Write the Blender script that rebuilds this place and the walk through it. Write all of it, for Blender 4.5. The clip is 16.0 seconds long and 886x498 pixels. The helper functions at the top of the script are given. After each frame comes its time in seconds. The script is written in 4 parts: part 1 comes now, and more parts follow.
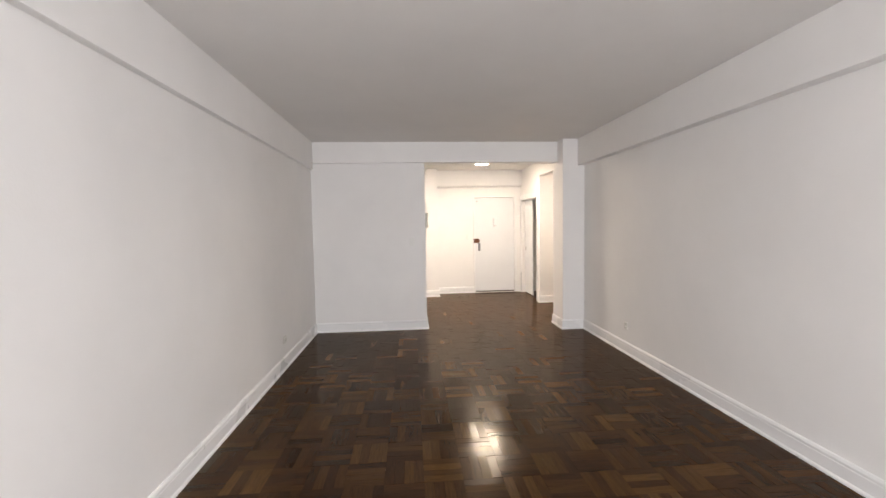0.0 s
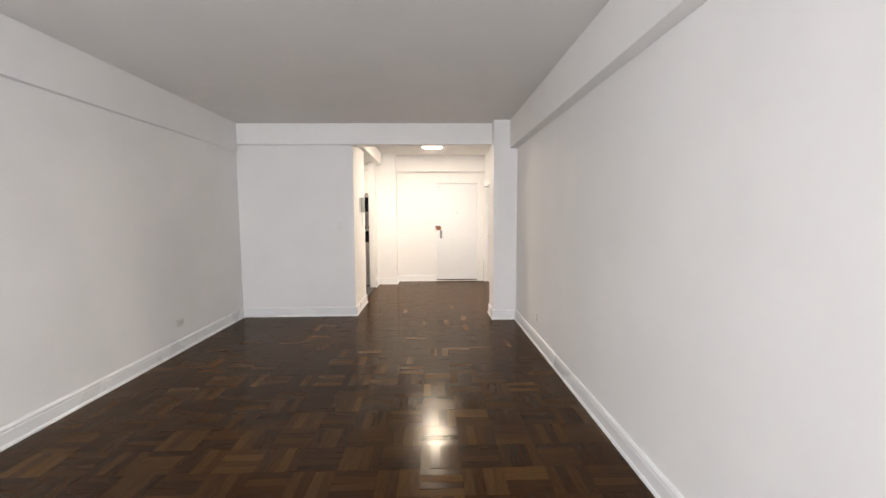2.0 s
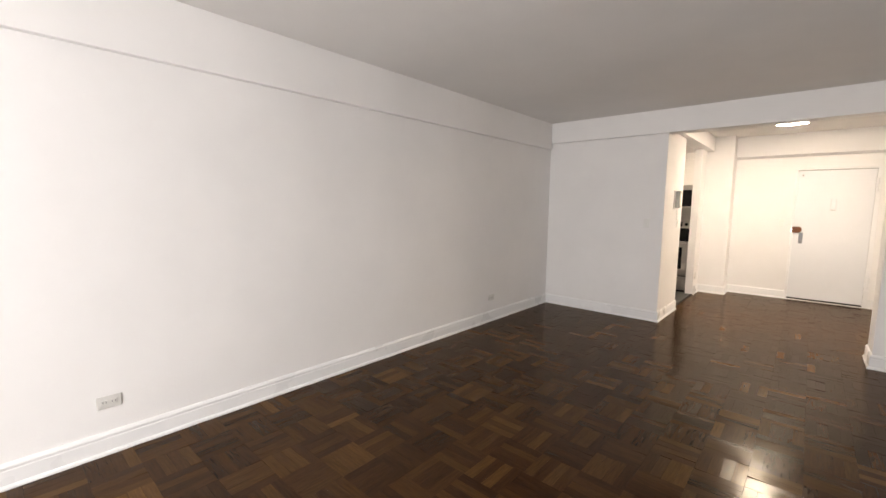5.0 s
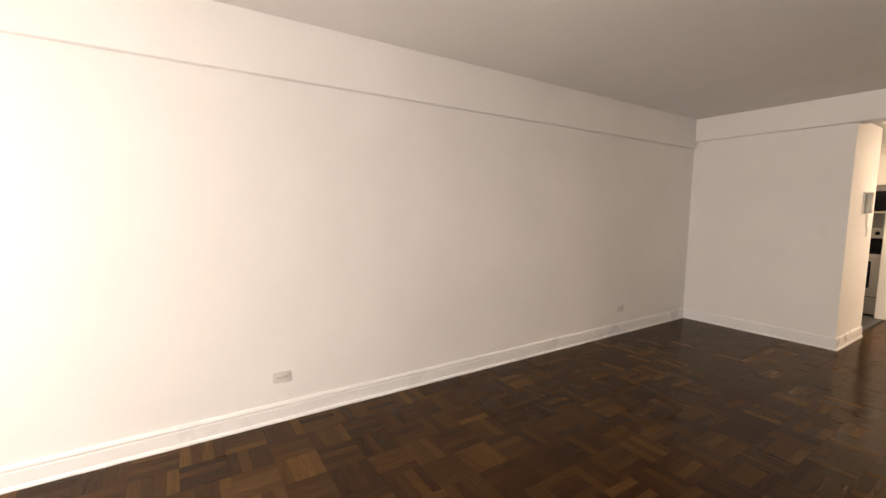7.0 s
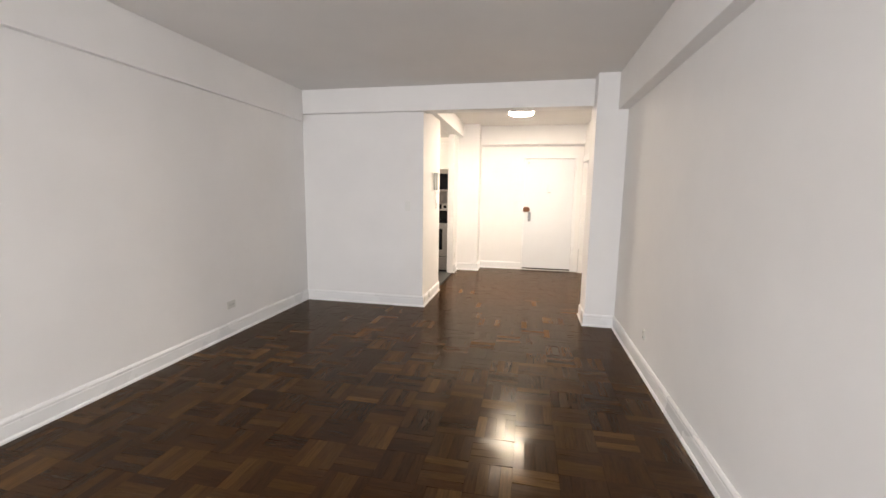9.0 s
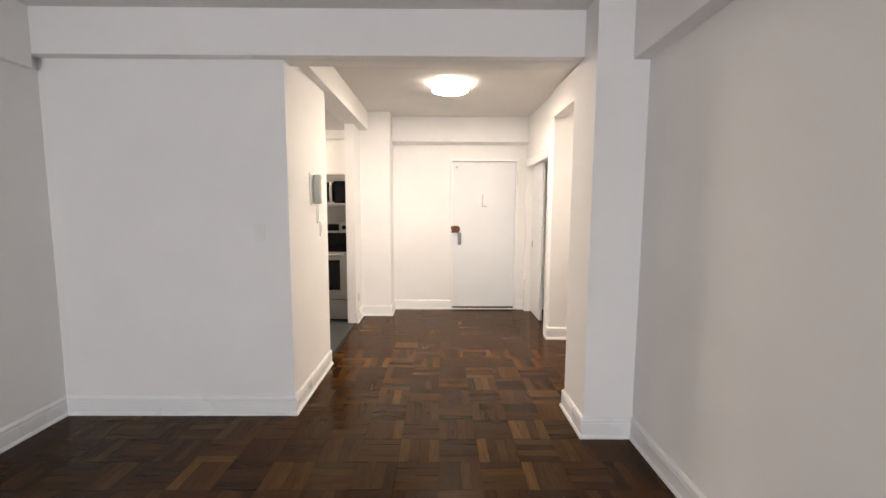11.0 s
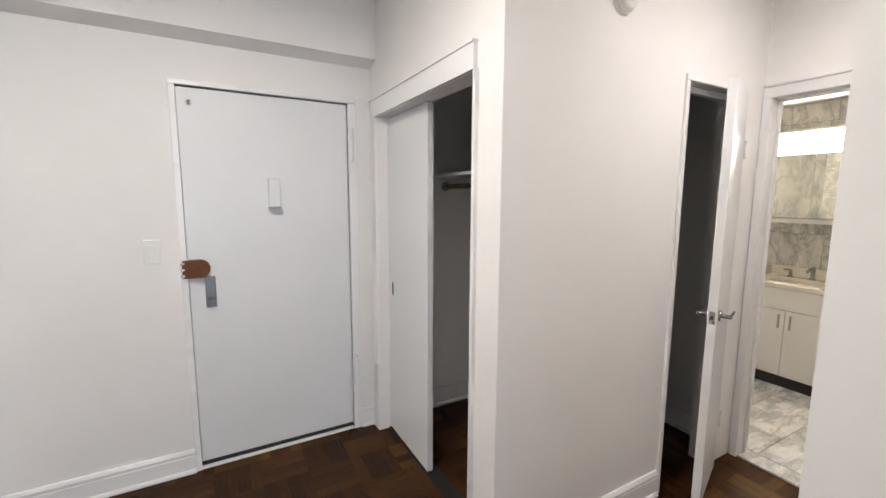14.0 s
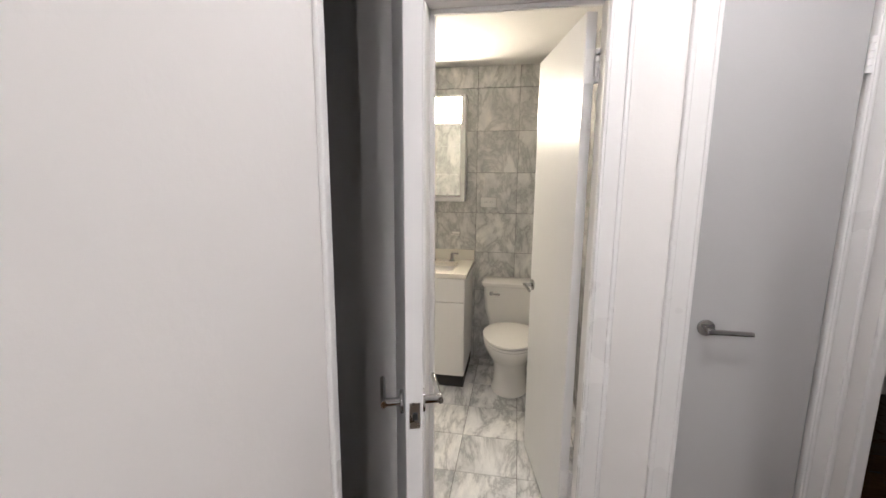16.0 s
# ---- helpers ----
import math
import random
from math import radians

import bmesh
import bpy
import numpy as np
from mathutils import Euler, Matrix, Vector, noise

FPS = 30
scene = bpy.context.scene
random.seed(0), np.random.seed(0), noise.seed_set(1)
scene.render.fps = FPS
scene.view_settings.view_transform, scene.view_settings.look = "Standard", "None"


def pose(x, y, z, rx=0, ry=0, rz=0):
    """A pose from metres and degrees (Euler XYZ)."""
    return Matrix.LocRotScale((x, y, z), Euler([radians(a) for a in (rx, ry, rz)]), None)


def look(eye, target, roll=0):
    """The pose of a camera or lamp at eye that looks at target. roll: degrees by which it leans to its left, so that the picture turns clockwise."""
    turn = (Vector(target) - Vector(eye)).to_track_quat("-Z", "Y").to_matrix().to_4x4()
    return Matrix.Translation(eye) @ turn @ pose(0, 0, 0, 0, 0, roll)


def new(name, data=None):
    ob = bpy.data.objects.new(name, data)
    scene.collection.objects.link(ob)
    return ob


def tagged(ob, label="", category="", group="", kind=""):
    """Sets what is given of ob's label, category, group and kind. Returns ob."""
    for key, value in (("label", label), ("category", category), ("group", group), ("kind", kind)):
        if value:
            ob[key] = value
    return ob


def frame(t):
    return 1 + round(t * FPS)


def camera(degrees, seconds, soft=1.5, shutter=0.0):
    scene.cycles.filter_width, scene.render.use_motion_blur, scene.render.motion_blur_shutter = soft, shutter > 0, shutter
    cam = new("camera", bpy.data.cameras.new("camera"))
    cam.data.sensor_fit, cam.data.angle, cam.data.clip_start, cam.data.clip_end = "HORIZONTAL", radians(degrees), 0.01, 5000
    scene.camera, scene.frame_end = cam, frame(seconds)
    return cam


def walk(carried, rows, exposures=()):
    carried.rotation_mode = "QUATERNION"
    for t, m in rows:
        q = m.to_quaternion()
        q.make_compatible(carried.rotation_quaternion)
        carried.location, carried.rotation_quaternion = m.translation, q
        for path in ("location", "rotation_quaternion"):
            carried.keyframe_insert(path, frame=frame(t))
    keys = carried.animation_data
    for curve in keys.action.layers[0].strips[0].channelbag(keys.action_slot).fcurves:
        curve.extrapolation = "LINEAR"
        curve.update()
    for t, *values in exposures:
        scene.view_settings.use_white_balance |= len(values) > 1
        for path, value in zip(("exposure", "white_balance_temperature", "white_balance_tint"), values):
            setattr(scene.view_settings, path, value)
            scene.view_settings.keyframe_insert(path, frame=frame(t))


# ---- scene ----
cam = camera(94.2, 16.0)
PATH = [
    (0, (1.35, 0.027, 1.473), (1.503, 2.018, 1.357), -1.0),
    (0.5, (1.681, 0.068, 1.443), (1.845, 2.058, 1.332), -1.1),
    (1, (2.056, 0.061, 1.432), (2.187, 2.053, 1.31), -1.0),
    (1.5, (2.371, 0.041, 1.435), (2.477, 2.032, 1.271), -0.5),
    (2, (2.611, 0.142, 1.4), (2.666, 2.134, 1.234), -0.3),
    (2.5, (2.806, 0.23, 1.42), (2.727, 2.219, 1.229), -0.1),
    (3, (2.949, 0.228, 1.413), (2.708, 2.204, 1.219), 0.2),
    (3.5, (2.948, 0.265, 1.409), (2.479, 2.199, 1.212), 0.4),
    (4, (2.988, 0.276, 1.45), (2.226, 2.113, 1.239), 0.8),
    (4.5, (3.016, 0.278, 1.462), (1.967, 1.966, 1.241), 0.8),
    (5, (2.918, 0.21, 1.45), (1.595, 1.694, 1.235), 0.7),
    (5.2, (2.912, 0.149, 1.427), (1.482, 1.532, 1.223), 0.5),
    (6.25, (2.86, 0.07, 1.44), (1.121, 1.034, 1.224), 0.6),
    (7.3, (2.815, 0.07, 1.447), (1.263, 1.318, 1.257), 0.5),
    (7.5, (2.779, 0.077, 1.436), (1.359, 1.471, 1.241), 0.5),
    (8, (2.807, 0.246, 1.456), (1.75, 1.927, 1.209), 0.7),
    (8.2, (2.854, 0.352, 1.436), (1.94, 2.113, 1.184), 0.6),
    (8.5, (2.818, 0.58, 1.412), (2.157, 2.449, 1.146), 1.0),
    (9, (2.794, 1.007, 1.402), (2.395, 2.948, 1.133), 0.8),
    (9.5, (2.674, 1.5, 1.408), (2.469, 3.472, 1.151), 0.8),
    (9.7, (2.62, 1.695, 1.402), (2.47, 3.675, 1.158), 0.7),
    (11.8, (2.491, 4.031, 1.443), (2.601, 6.019, 1.248), 0.2),
    (12, (2.47, 4.252, 1.464), (2.618, 6.237, 1.261), 0.2),
    (12.5, (2.52, 4.819, 1.466), (2.75, 6.797, 1.28), 0.0),
    (13, (2.535, 5.346, 1.457), (2.935, 7.295, 1.254), 0.1),
    (13.5, (2.667, 5.855, 1.493), (3.288, 7.74, 1.248), 0.2),
    (14, (2.844, 6.313, 1.505), (3.81, 8.046, 1.251), 0.3),
    (14.5, (3.071, 6.684, 1.484), (4.393, 8.159, 1.204), 0.2),
    (15, (3.398, 6.924, 1.475), (5.037, 8.03, 1.174), -0.0),
    (15.5, (3.696, 7.057, 1.468), (5.544, 7.753, 1.15), 0.4),
    (16, (4.03, 7.118, 1.458), (5.972, 7.462, 1.126), 0.4),
]
EXPOSURES = [
    (0.0, -0.2, 7150, 17), (1.5, -0.16, 7000, 16), (3.0, -0.17, 6900, 13), (3.5, -0.17, 6850, 12), (4.5, -0.17, 7050, 15), (5.2, -0.34, 7650, 18), (7.3, -0.52, 9000, 22), (8.0, -0.48, 8600, 20),
    (8.5, -0.25, 7250, 17), (9.2, -0.01, 7150, 16), (9.7, 0.05, 7100, 16), (11.8, -0.6, 6650, 16), (12.5, -0.6, 6300, 16), (13.0, -0.75, 6200, 15), (13.5, -0.88, 6050, 14), (14.0, -0.95, 6000, 14), (14.5, -1.04, 5950, 14), (15.0, -0.98, 5800, 14), (16.0, -0.97, 5750, 15),
]
walk(cam, [(t, look(eye, target, roll)) for t, eye, target, roll in PATH], EXPOSURES)

# ---- world, daylight and lamps ----
world = bpy.data.worlds.new("world")
scene.world = world
world.use_nodes = True
_wn = world.node_tree
sky = _wn.nodes.new("ShaderNodeTexSky")
sky.sky_type, sky.sun_disc = "NISHITA", False
sky.sun_elevation, sky.sun_rotation = radians(48), radians(20)
_wn.links.new(sky.outputs[0], _wn.nodes["Background"].inputs[0])
_wn.nodes["Background"].inputs[1].default_value = 0.10

LAMP_FOYER, LAMP_KITCHEN, LAMP_BATH, LAMP_ALCOVE = 240.0, 235.0, 215.0, 168.0
WARM = (1.0, 0.915, 0.775)
WARM_BATH = (1.0, 0.84, 0.58)

sun_data = bpy.data.lights.new("sun", "SUN")
sun_data.energy, sun_data.angle, sun_data.color = 2.5, radians(0.5), (1.0, 0.95, 0.88)
new("sun", sun_data).matrix_world = look((2, 12, 20), (2, -2, 0))


def window_light(x0, x1, z0, z1, y, watts):
    d = bpy.data.lights.new("window_light", "AREA")
    d.shape, d.size, d.size_y = "RECTANGLE", x1 - x0, z1 - z0
    d.energy, d.color = watts, (0.84, 0.925, 1.0)
    ob = new("window_light", d)
    ob.matrix_world = look(((x0 + x1) / 2, y, (z0 + z1) / 2), ((x0 + x1) / 2, y + 1, (z0 + z1) / 2 - 0.08))


# ---- materials ----
def material(name):
    m = bpy.data.materials.new(name)
    m.use_nodes = True
    return m, m.node_tree, m.node_tree.nodes["Principled BSDF"]


def node(tree, kind, **values):
    n = tree.nodes.new(kind)
    for k, v in values.items():
        n.inputs[k.replace("_", " ")].default_value = v
    return n


def ramp(tree, source, stops):
    r = tree.nodes.new("ShaderNodeValToRGB")
    while len(r.color_ramp.elements) < len(stops):
        r.color_ramp.elements.new(0.5)
    for e, (p, c) in zip(r.color_ramp.elements, stops):
        e.position, e.color = p, (*c, 1)
    tree.links.new(source, r.inputs[0])
    return r.outputs[0]


def bump(tree, bsdf, source, strength, distance):
    b = node(tree, "ShaderNodeBump", Strength=strength, Distance=distance)
    tree.links.new(source, b.inputs["Height"])
    tree.links.new(b.outputs[0], bsdf.inputs["Normal"])


def paint(name, color, rough, grain=60.0, relief=0.15, vary=0.03):
    """Brushed or rolled paint: broad tonal drift, fine roller relief."""
    m, t, b = material(name)
    co = t.nodes.new("ShaderNodeTexCoord").outputs["Object"]
    big = node(t, "ShaderNodeTexNoise", Scale=1.3, Detail=4.0, Roughness=0.6)
    fine = node(t, "ShaderNodeTexNoise", Scale=grain, Detail=3.0)
    t.links.new(co, big.inputs["Vector"]), t.links.new(co, fine.inputs["Vector"])
    lo, hi = [max(0, c * (1 - vary)) for c in color], [min(1, c * (1 + vary)) for c in color]
    t.links.new(ramp(t, big.outputs[0], [(0.3, lo), (0.7, hi)]), b.inputs["Base Color"])
    t.links.new(ramp(t, big.outputs[0], [(0.3, (rough * 0.9,) * 3), (0.7, (min(1, rough * 1.12),) * 3)]), b.inputs["Roughness"])
    bump(t, b, fine.outputs[0], relief, 0.002)
    return m


def metal(name, color, rough, stretch=(1, 1, 1), brushed=0.0):
    m, t, b = material(name)
    b.inputs["Base Color"].default_value = (*color, 1)
    b.inputs["Metallic"].default_value = 1.0
    co = t.nodes.new("ShaderNodeTexCoord").outputs["Object"]
    mp = t.nodes.new("ShaderNodeMapping")
    mp.inputs["Scale"].default_value = stretch
    n = node(t, "ShaderNodeTexNoise", Scale=40.0, Detail=4.0)
    t.links.new(co, mp.inputs["Vector"]), t.links.new(mp.outputs[0], n.inputs["Vector"])
    t.links.new(ramp(t, n.outputs[0], [(0.3, (rough * 0.8,) * 3), (0.7, (rough * 1.25,) * 3)]), b.inputs["Roughness"])
    if brushed:
        bump(t, b, n.outputs[0], brushed, 0.001)
    return m


def glow(name, color, strength):
    m, t, b = material(name)
    b.inputs["Base Color"].default_value = (0.85, 0.85, 0.85, 1)
    b.inputs["Emission Color"].default_value = (*color, 1)
    b.inputs["Emission Strength"].default_value = strength
    return m


def parquet_material(island, along=(1, 1, 1)):
    """Dark-stained oak fingers under a worn gloss coat."""
    m, t, b = material("parquet_island" if island else "parquet_finger")
    co = t.nodes.new("ShaderNodeTexCoord").outputs["Object"]
    geo = t.nodes.new("ShaderNodeNewGeometry")
    if island:
        rnd = geo.outputs["Random Per Island"]
        src = geo.outputs["Position"]
    else:
        rnd = t.nodes.new("ShaderNodeObjectInfo").outputs["Random"]
        src = co
    cell = t.nodes.new("ShaderNodeVectorMath")
    cell.operation = "MULTIPLY_ADD"
    cell.inputs[1].default_value = (1 / 0.229, 1 / 0.229, 0)
    cell.inputs[2].default_value = (-0.02 / 0.229, 2.496 / 0.229, 0)
    t.links.new(geo.outputs["Position"], cell.inputs[0])
    whole = t.nodes.new("ShaderNodeVectorMath")
    whole.operation = "FLOOR"
    t.links.new(cell.outputs[0], whole.inputs[0])
    chance = t.nodes.new("ShaderNodeTexWhiteNoise")
    t.links.new(whole.outputs[0], chance.inputs["Vector"])
    blend = t.nodes.new("ShaderNodeMix")
    blend.inputs["Factor"].default_value = 0.55
    t.links.new(chance.outputs["Value"], blend.inputs["A"]), t.links.new(rnd, blend.inputs["B"])
    rnd = blend.outputs["Result"]
    tone = ramp(t, rnd, [(0.1, (0.029, 0.0112, 0.0038)), (0.45, (0.044, 0.0181, 0.0057)), (0.75, (0.067, 0.0296, 0.0091)), (0.95, (0.110, 0.0525, 0.0165))])
    grain = node(t, "ShaderNodeTexNoise", Scale=70.0, Detail=5.0, Roughness=0.65)
    stretch = t.nodes.new("ShaderNodeMapping")
    stretch.inputs["Scale"].default_value = along
    t.links.new(src, stretch.inputs["Vector"])
    shift = t.nodes.new("ShaderNodeVectorMath")
    shift.operation = "MULTIPLY_ADD"
    shift.inputs[1].default_value = (7.0, 5.0, 3.0)
    t.links.new(rnd, shift.inputs[0]), t.links.new(stretch.outputs[0], shift.inputs[2])
    t.links.new(shift.outputs[0], grain.inputs["Vector"])
    dark = ramp(t, grain.outputs[0], [(0.28, (0.60, 0.57, 0.54)), (0.50, (0.90, 0.88, 0.86)), (0.72, (1.18, 1.16, 1.12))])
    mix = t.nodes.new("ShaderNodeMix")
    mix.data_type, mix.blend_type = "RGBA", "MULTIPLY"
    mix.inputs["Factor"].default_value = 1.0
    t.links.new(tone, mix.inputs["A"]), t.links.new(dark, mix.inputs["B"])
    t.links.new(mix.outputs["Result"], b.inputs["Base Color"])
    wear = node(t, "ShaderNodeTexNoise", Scale=2.2, Detail=5.0)
    t.links.new(geo.outputs["Position"], wear.inputs["Vector"])
    gloss = t.nodes.new("ShaderNodeBsdfGlossy")
    gloss.inputs["Color"].default_value = (1.0, 0.94, 0.86, 1)
    t.links.new(ramp(t, wear.outputs[0], [(0.3, (0.14,) * 3), (0.7, (0.23,) * 3)]), gloss.inputs["Roughness"])
    coat = t.nodes.new("ShaderNodeMixShader")
    facing = node(t, "ShaderNodeLayerWeight", Blend=0.5).outputs["Facing"]
    square, share = t.nodes.new("ShaderNodeMath"), t.nodes.new("ShaderNodeMath")
    square.operation, share.operation = "POWER", "MULTIPLY_ADD"
    square.inputs[1].default_value = 4.0
    share.inputs[1].default_value, share.inputs[2].default_value = 0.36, 0.019
    t.links.new(facing, square.inputs[0]), t.links.new(square.outputs[0], share.inputs[0]), t.links.new(share.outputs[0], coat.inputs[0])
    t.links.new(b.outputs[0], coat.inputs[1]), t.links.new(gloss.outputs[0], coat.inputs[2])
    t.links.new(coat.outputs[0], t.nodes["Material Output"].inputs["Surface"])
    b.inputs["Specular IOR Level"].default_value = 0.0
    wave = node(t, "ShaderNodeTexNoise", Scale=14.0, Detail=3.0)
    t.links.new(geo.outputs["Position"], wave.inputs["Vector"])
    bump(t, b, wave.outputs[0], 0.10, 0.004)
    bump(t, gloss, wave.outputs[0], 0.14, 0.004)
    return m


def marble_material(name, base, vein, rough):
    m, t, b = material(name)
    geo = t.nodes.new("ShaderNodeNewGeometry")
    info = t.nodes.new("ShaderNodeObjectInfo")
    off = t.nodes.new("ShaderNodeVectorMath")
    off.operation = "MULTIPLY_ADD"
    t.links.new(info.outputs["Random"], off.inputs[0])
    off.inputs[1].default_value = (17.0, 9.0, 23.0)
    t.links.new(geo.outputs["Position"], off.inputs[2])
    lean = t.nodes.new("ShaderNodeMapping")
    lean.inputs["Rotation"].default_value = (radians(38), radians(20), radians(35))
    lean.inputs["Scale"].default_value = (1.0, 2.6, 1.6)
    t.links.new(off.outputs[0], lean.inputs["Vector"])
    warp = node(t, "ShaderNodeTexNoise", Scale=2.0, Detail=8.0, Roughness=0.68, Distortion=0.5)
    t.links.new(lean.outputs[0], warp.inputs["Vector"])
    cloud = node(t, "ShaderNodeTexNoise", Scale=2.4, Detail=6.0, Roughness=0.6, Distortion=0.5)
    t.links.new(lean.outputs[0], cloud.inputs["Vector"])
    half = tuple(0.55 * p + 0.45 * q for p, q in zip(base, vein))
    veins = ramp(t, warp.outputs[0], [(0.38, base), (0.45, half), (0.487, vein), (0.52, half), (0.58, base)])
    shade = ramp(t, cloud.outputs[0], [(0.34, (0.70, 0.705, 0.71)), (0.52, (0.92, 0.92, 0.92)), (0.66, (1.08, 1.07, 1.04))])
    mix = t.nodes.new("ShaderNodeMix")
    mix.data_type, mix.blend_type = "RGBA", "MULTIPLY"
    mix.inputs["Factor"].default_value = 1.0
    t.links.new(veins, mix.inputs["A"]), t.links.new(shade, mix.inputs["B"])
    t.links.new(mix.outputs["Result"], b.inputs["Base Color"])
    b.inputs["Roughness"].default_value = rough
    return m


M = {
    "wall": paint("wall_paint", (0.83, 0.815, 0.80), 0.75, 70, 0.22),
    "ceiling": paint("ceiling_paint", (0.76, 0.74, 0.72), 0.85, 45, 0.25),
    "trim": paint("trim_gloss_paint", (0.84, 0.835, 0.83), 0.28, 25, 0.10, 0.02),
    "white_door": paint("white_door_paint", (0.78, 0.78, 0.785), 0.33, 30, 0.18, 0.025),
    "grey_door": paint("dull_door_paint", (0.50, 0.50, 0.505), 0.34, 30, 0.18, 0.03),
    "door": paint("door_paint", (0.755, 0.76, 0.77), 0.38, 30, 0.18, 0.025),
    "cabinet": paint("cabinet_laminate", (0.82, 0.80, 0.77), 0.32, 80, 0.04, 0.015),
    "plastic": paint("white_plastic", (0.80, 0.79, 0.76), 0.35, 90, 0.03, 0.02),
    "grey_plastic": paint("grey_plastic", (0.35, 0.34, 0.32), 0.42, 120, 0.06, 0.05),
    "handset": paint("pale_grey_handset_plastic", (0.50, 0.50, 0.455), 0.40, 120, 0.06, 0.05),
    "outlet": paint("almond_outlet_plastic", (0.66, 0.645, 0.61), 0.4, 90, 0.03, 0.03),
    "slot": paint("dark_slot", (0.03, 0.03, 0.03), 0.6, 60, 0.05),
    "slate": paint("slate_tile", (0.050, 0.053, 0.053), 0.42, 18, 0.12, 0.18),
    "counter": paint("black_stone_top", (0.022, 0.022, 0.024), 0.22, 130, 0.03, 0.3),
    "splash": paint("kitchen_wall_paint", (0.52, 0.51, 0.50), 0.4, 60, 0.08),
    "chrome": metal("satin_chrome", (0.46, 0.455, 0.45), 0.17),
    "steel": metal("brushed_steel", (0.47, 0.45, 0.425), 0.33, (1, 1, 30), 0.0),
    "copper": metal("brown_lock_bronze", (0.16, 0.072, 0.040), 0.5),
    "lock_steel": metal("lock_steel", (0.22, 0.22, 0.225), 0.42),
    "nickel": metal("handle_nickel", (0.48, 0.46, 0.43), 0.3),
    "black_glass": paint("black_glass", (0.008, 0.008, 0.010), 0.06, 10, 0.0, 0.1),
    "oven_window": paint("oven_window_glass", (0.011, 0.0105, 0.013), 0.10, 10, 0.0, 0.1),
    "black": paint("black_enamel", (0.012, 0.012, 0.012), 0.25, 60, 0.05, 0.2),
    "rubber": paint("black_rubber", (0.018, 0.017, 0.016), 0.7, 60, 0.1, 0.2),
    "porcelain": paint("porcelain", (0.82, 0.80, 0.76), 0.10, 8, 0.02, 0.015),
    "quartz": paint("cream_quartz", (0.78, 0.745, 0.66), 0.2, 140, 0.03, 0.04),
    "grout": paint("grey_grout", (0.20, 0.20, 0.19), 0.85, 160, 0.2, 0.1),
    "wood_rod": paint("wooden_rod", (0.20, 0.16, 0.12), 0.45, 60, 0.1, 0.2),
    "subfloor": paint("dark_joint", (0.012, 0.008, 0.006), 0.8, 60, 0.1, 0.2),
    "brick_out": paint("outside_render", (0.35, 0.32, 0.29), 0.9, 20, 0.3, 0.15),
    "wall_tile": marble_material("grey_marble_tile", (0.72, 0.715, 0.69), (0.42, 0.42, 0.41), 0.16),
    "floor_tile": marble_material("white_marble_floor", (0.84, 0.84, 0.83), (0.46, 0.465, 0.47), 0.2),
    "finger": parquet_material(False, (0.12, 1.3, 1)),
    "fingers_x": parquet_material(True, (0.12, 1.3, 1)),
    "fingers_y": parquet_material(True, (1.3, 0.12, 1)),
    "lamp": glow("lamp_diffuser", WARM, LAMP_FOYER),
    "lamp_side": glow("lamp_side_glass", WARM, LAMP_FOYER * 0.08),
    "alcove_lamp_side": glow("alcove_lamp_side_glass", (1.0, 0.90, 0.78), LAMP_ALCOVE * 0.07),
    "kitchen_lamp_side": glow("kitchen_lamp_side_glass", WARM, LAMP_KITCHEN * 0.35),
    "alcove_lamp": glow("alcove_lamp_diffuser", (1.0, 0.90, 0.78), LAMP_ALCOVE),
    "kitchen_lamp": glow("kitchen_lamp_diffuser", WARM, LAMP_KITCHEN),
    "bath_lamp": glow("bath_lamp_diffuser", WARM_BATH, LAMP_BATH),
    "display": glow("clock_display", (0.3, 0.5, 0.6), 0.02),
}
for name in ("black_glass", "oven_window", "black", "counter"):
    M[name].node_tree.nodes["Principled BSDF"].inputs["Specular IOR Level"].default_value = 0.14
mirror, _t, _b = material("mirror_glass")
_b.inputs["Base Color"].default_value, _b.inputs["Metallic"].default_value = (0.86, 0.88, 0.87, 1), 1.0
_b.inputs["Roughness"].default_value = 0.02
M["mirror"] = mirror
pane, _t, _b = material("window_glass")
_b.inputs["Transmission Weight"].default_value, _b.inputs["Roughness"].default_value = 1.0, 0.0
_b.inputs["IOR"].default_value = 1.1
M["pane"] = pane


# ---- mesh helpers ----
def box(bm, x0, x1, y0, y1, z0, z1, bevel=0.0, seg=2):
    m = Matrix.LocRotScale(((x0 + x1) / 2, (y0 + y1) / 2, (z0 + z1) / 2), None, (x1 - x0, y1 - y0, z1 - z0))
    r = bmesh.ops.create_cube(bm, size=1.0, matrix=m)
    if bevel:
        edges = list({e for v in r["verts"] for e in v.link_edges})
        bmesh.ops.bevel(bm, geom=edges, offset=bevel, segments=seg, profile=0.5, affect="EDGES")
    return bm


def boxes(*rows, bevel=0.0):
    bm = bmesh.new()
    for r in rows:
        box(bm, *r, bevel=bevel)
    return bm


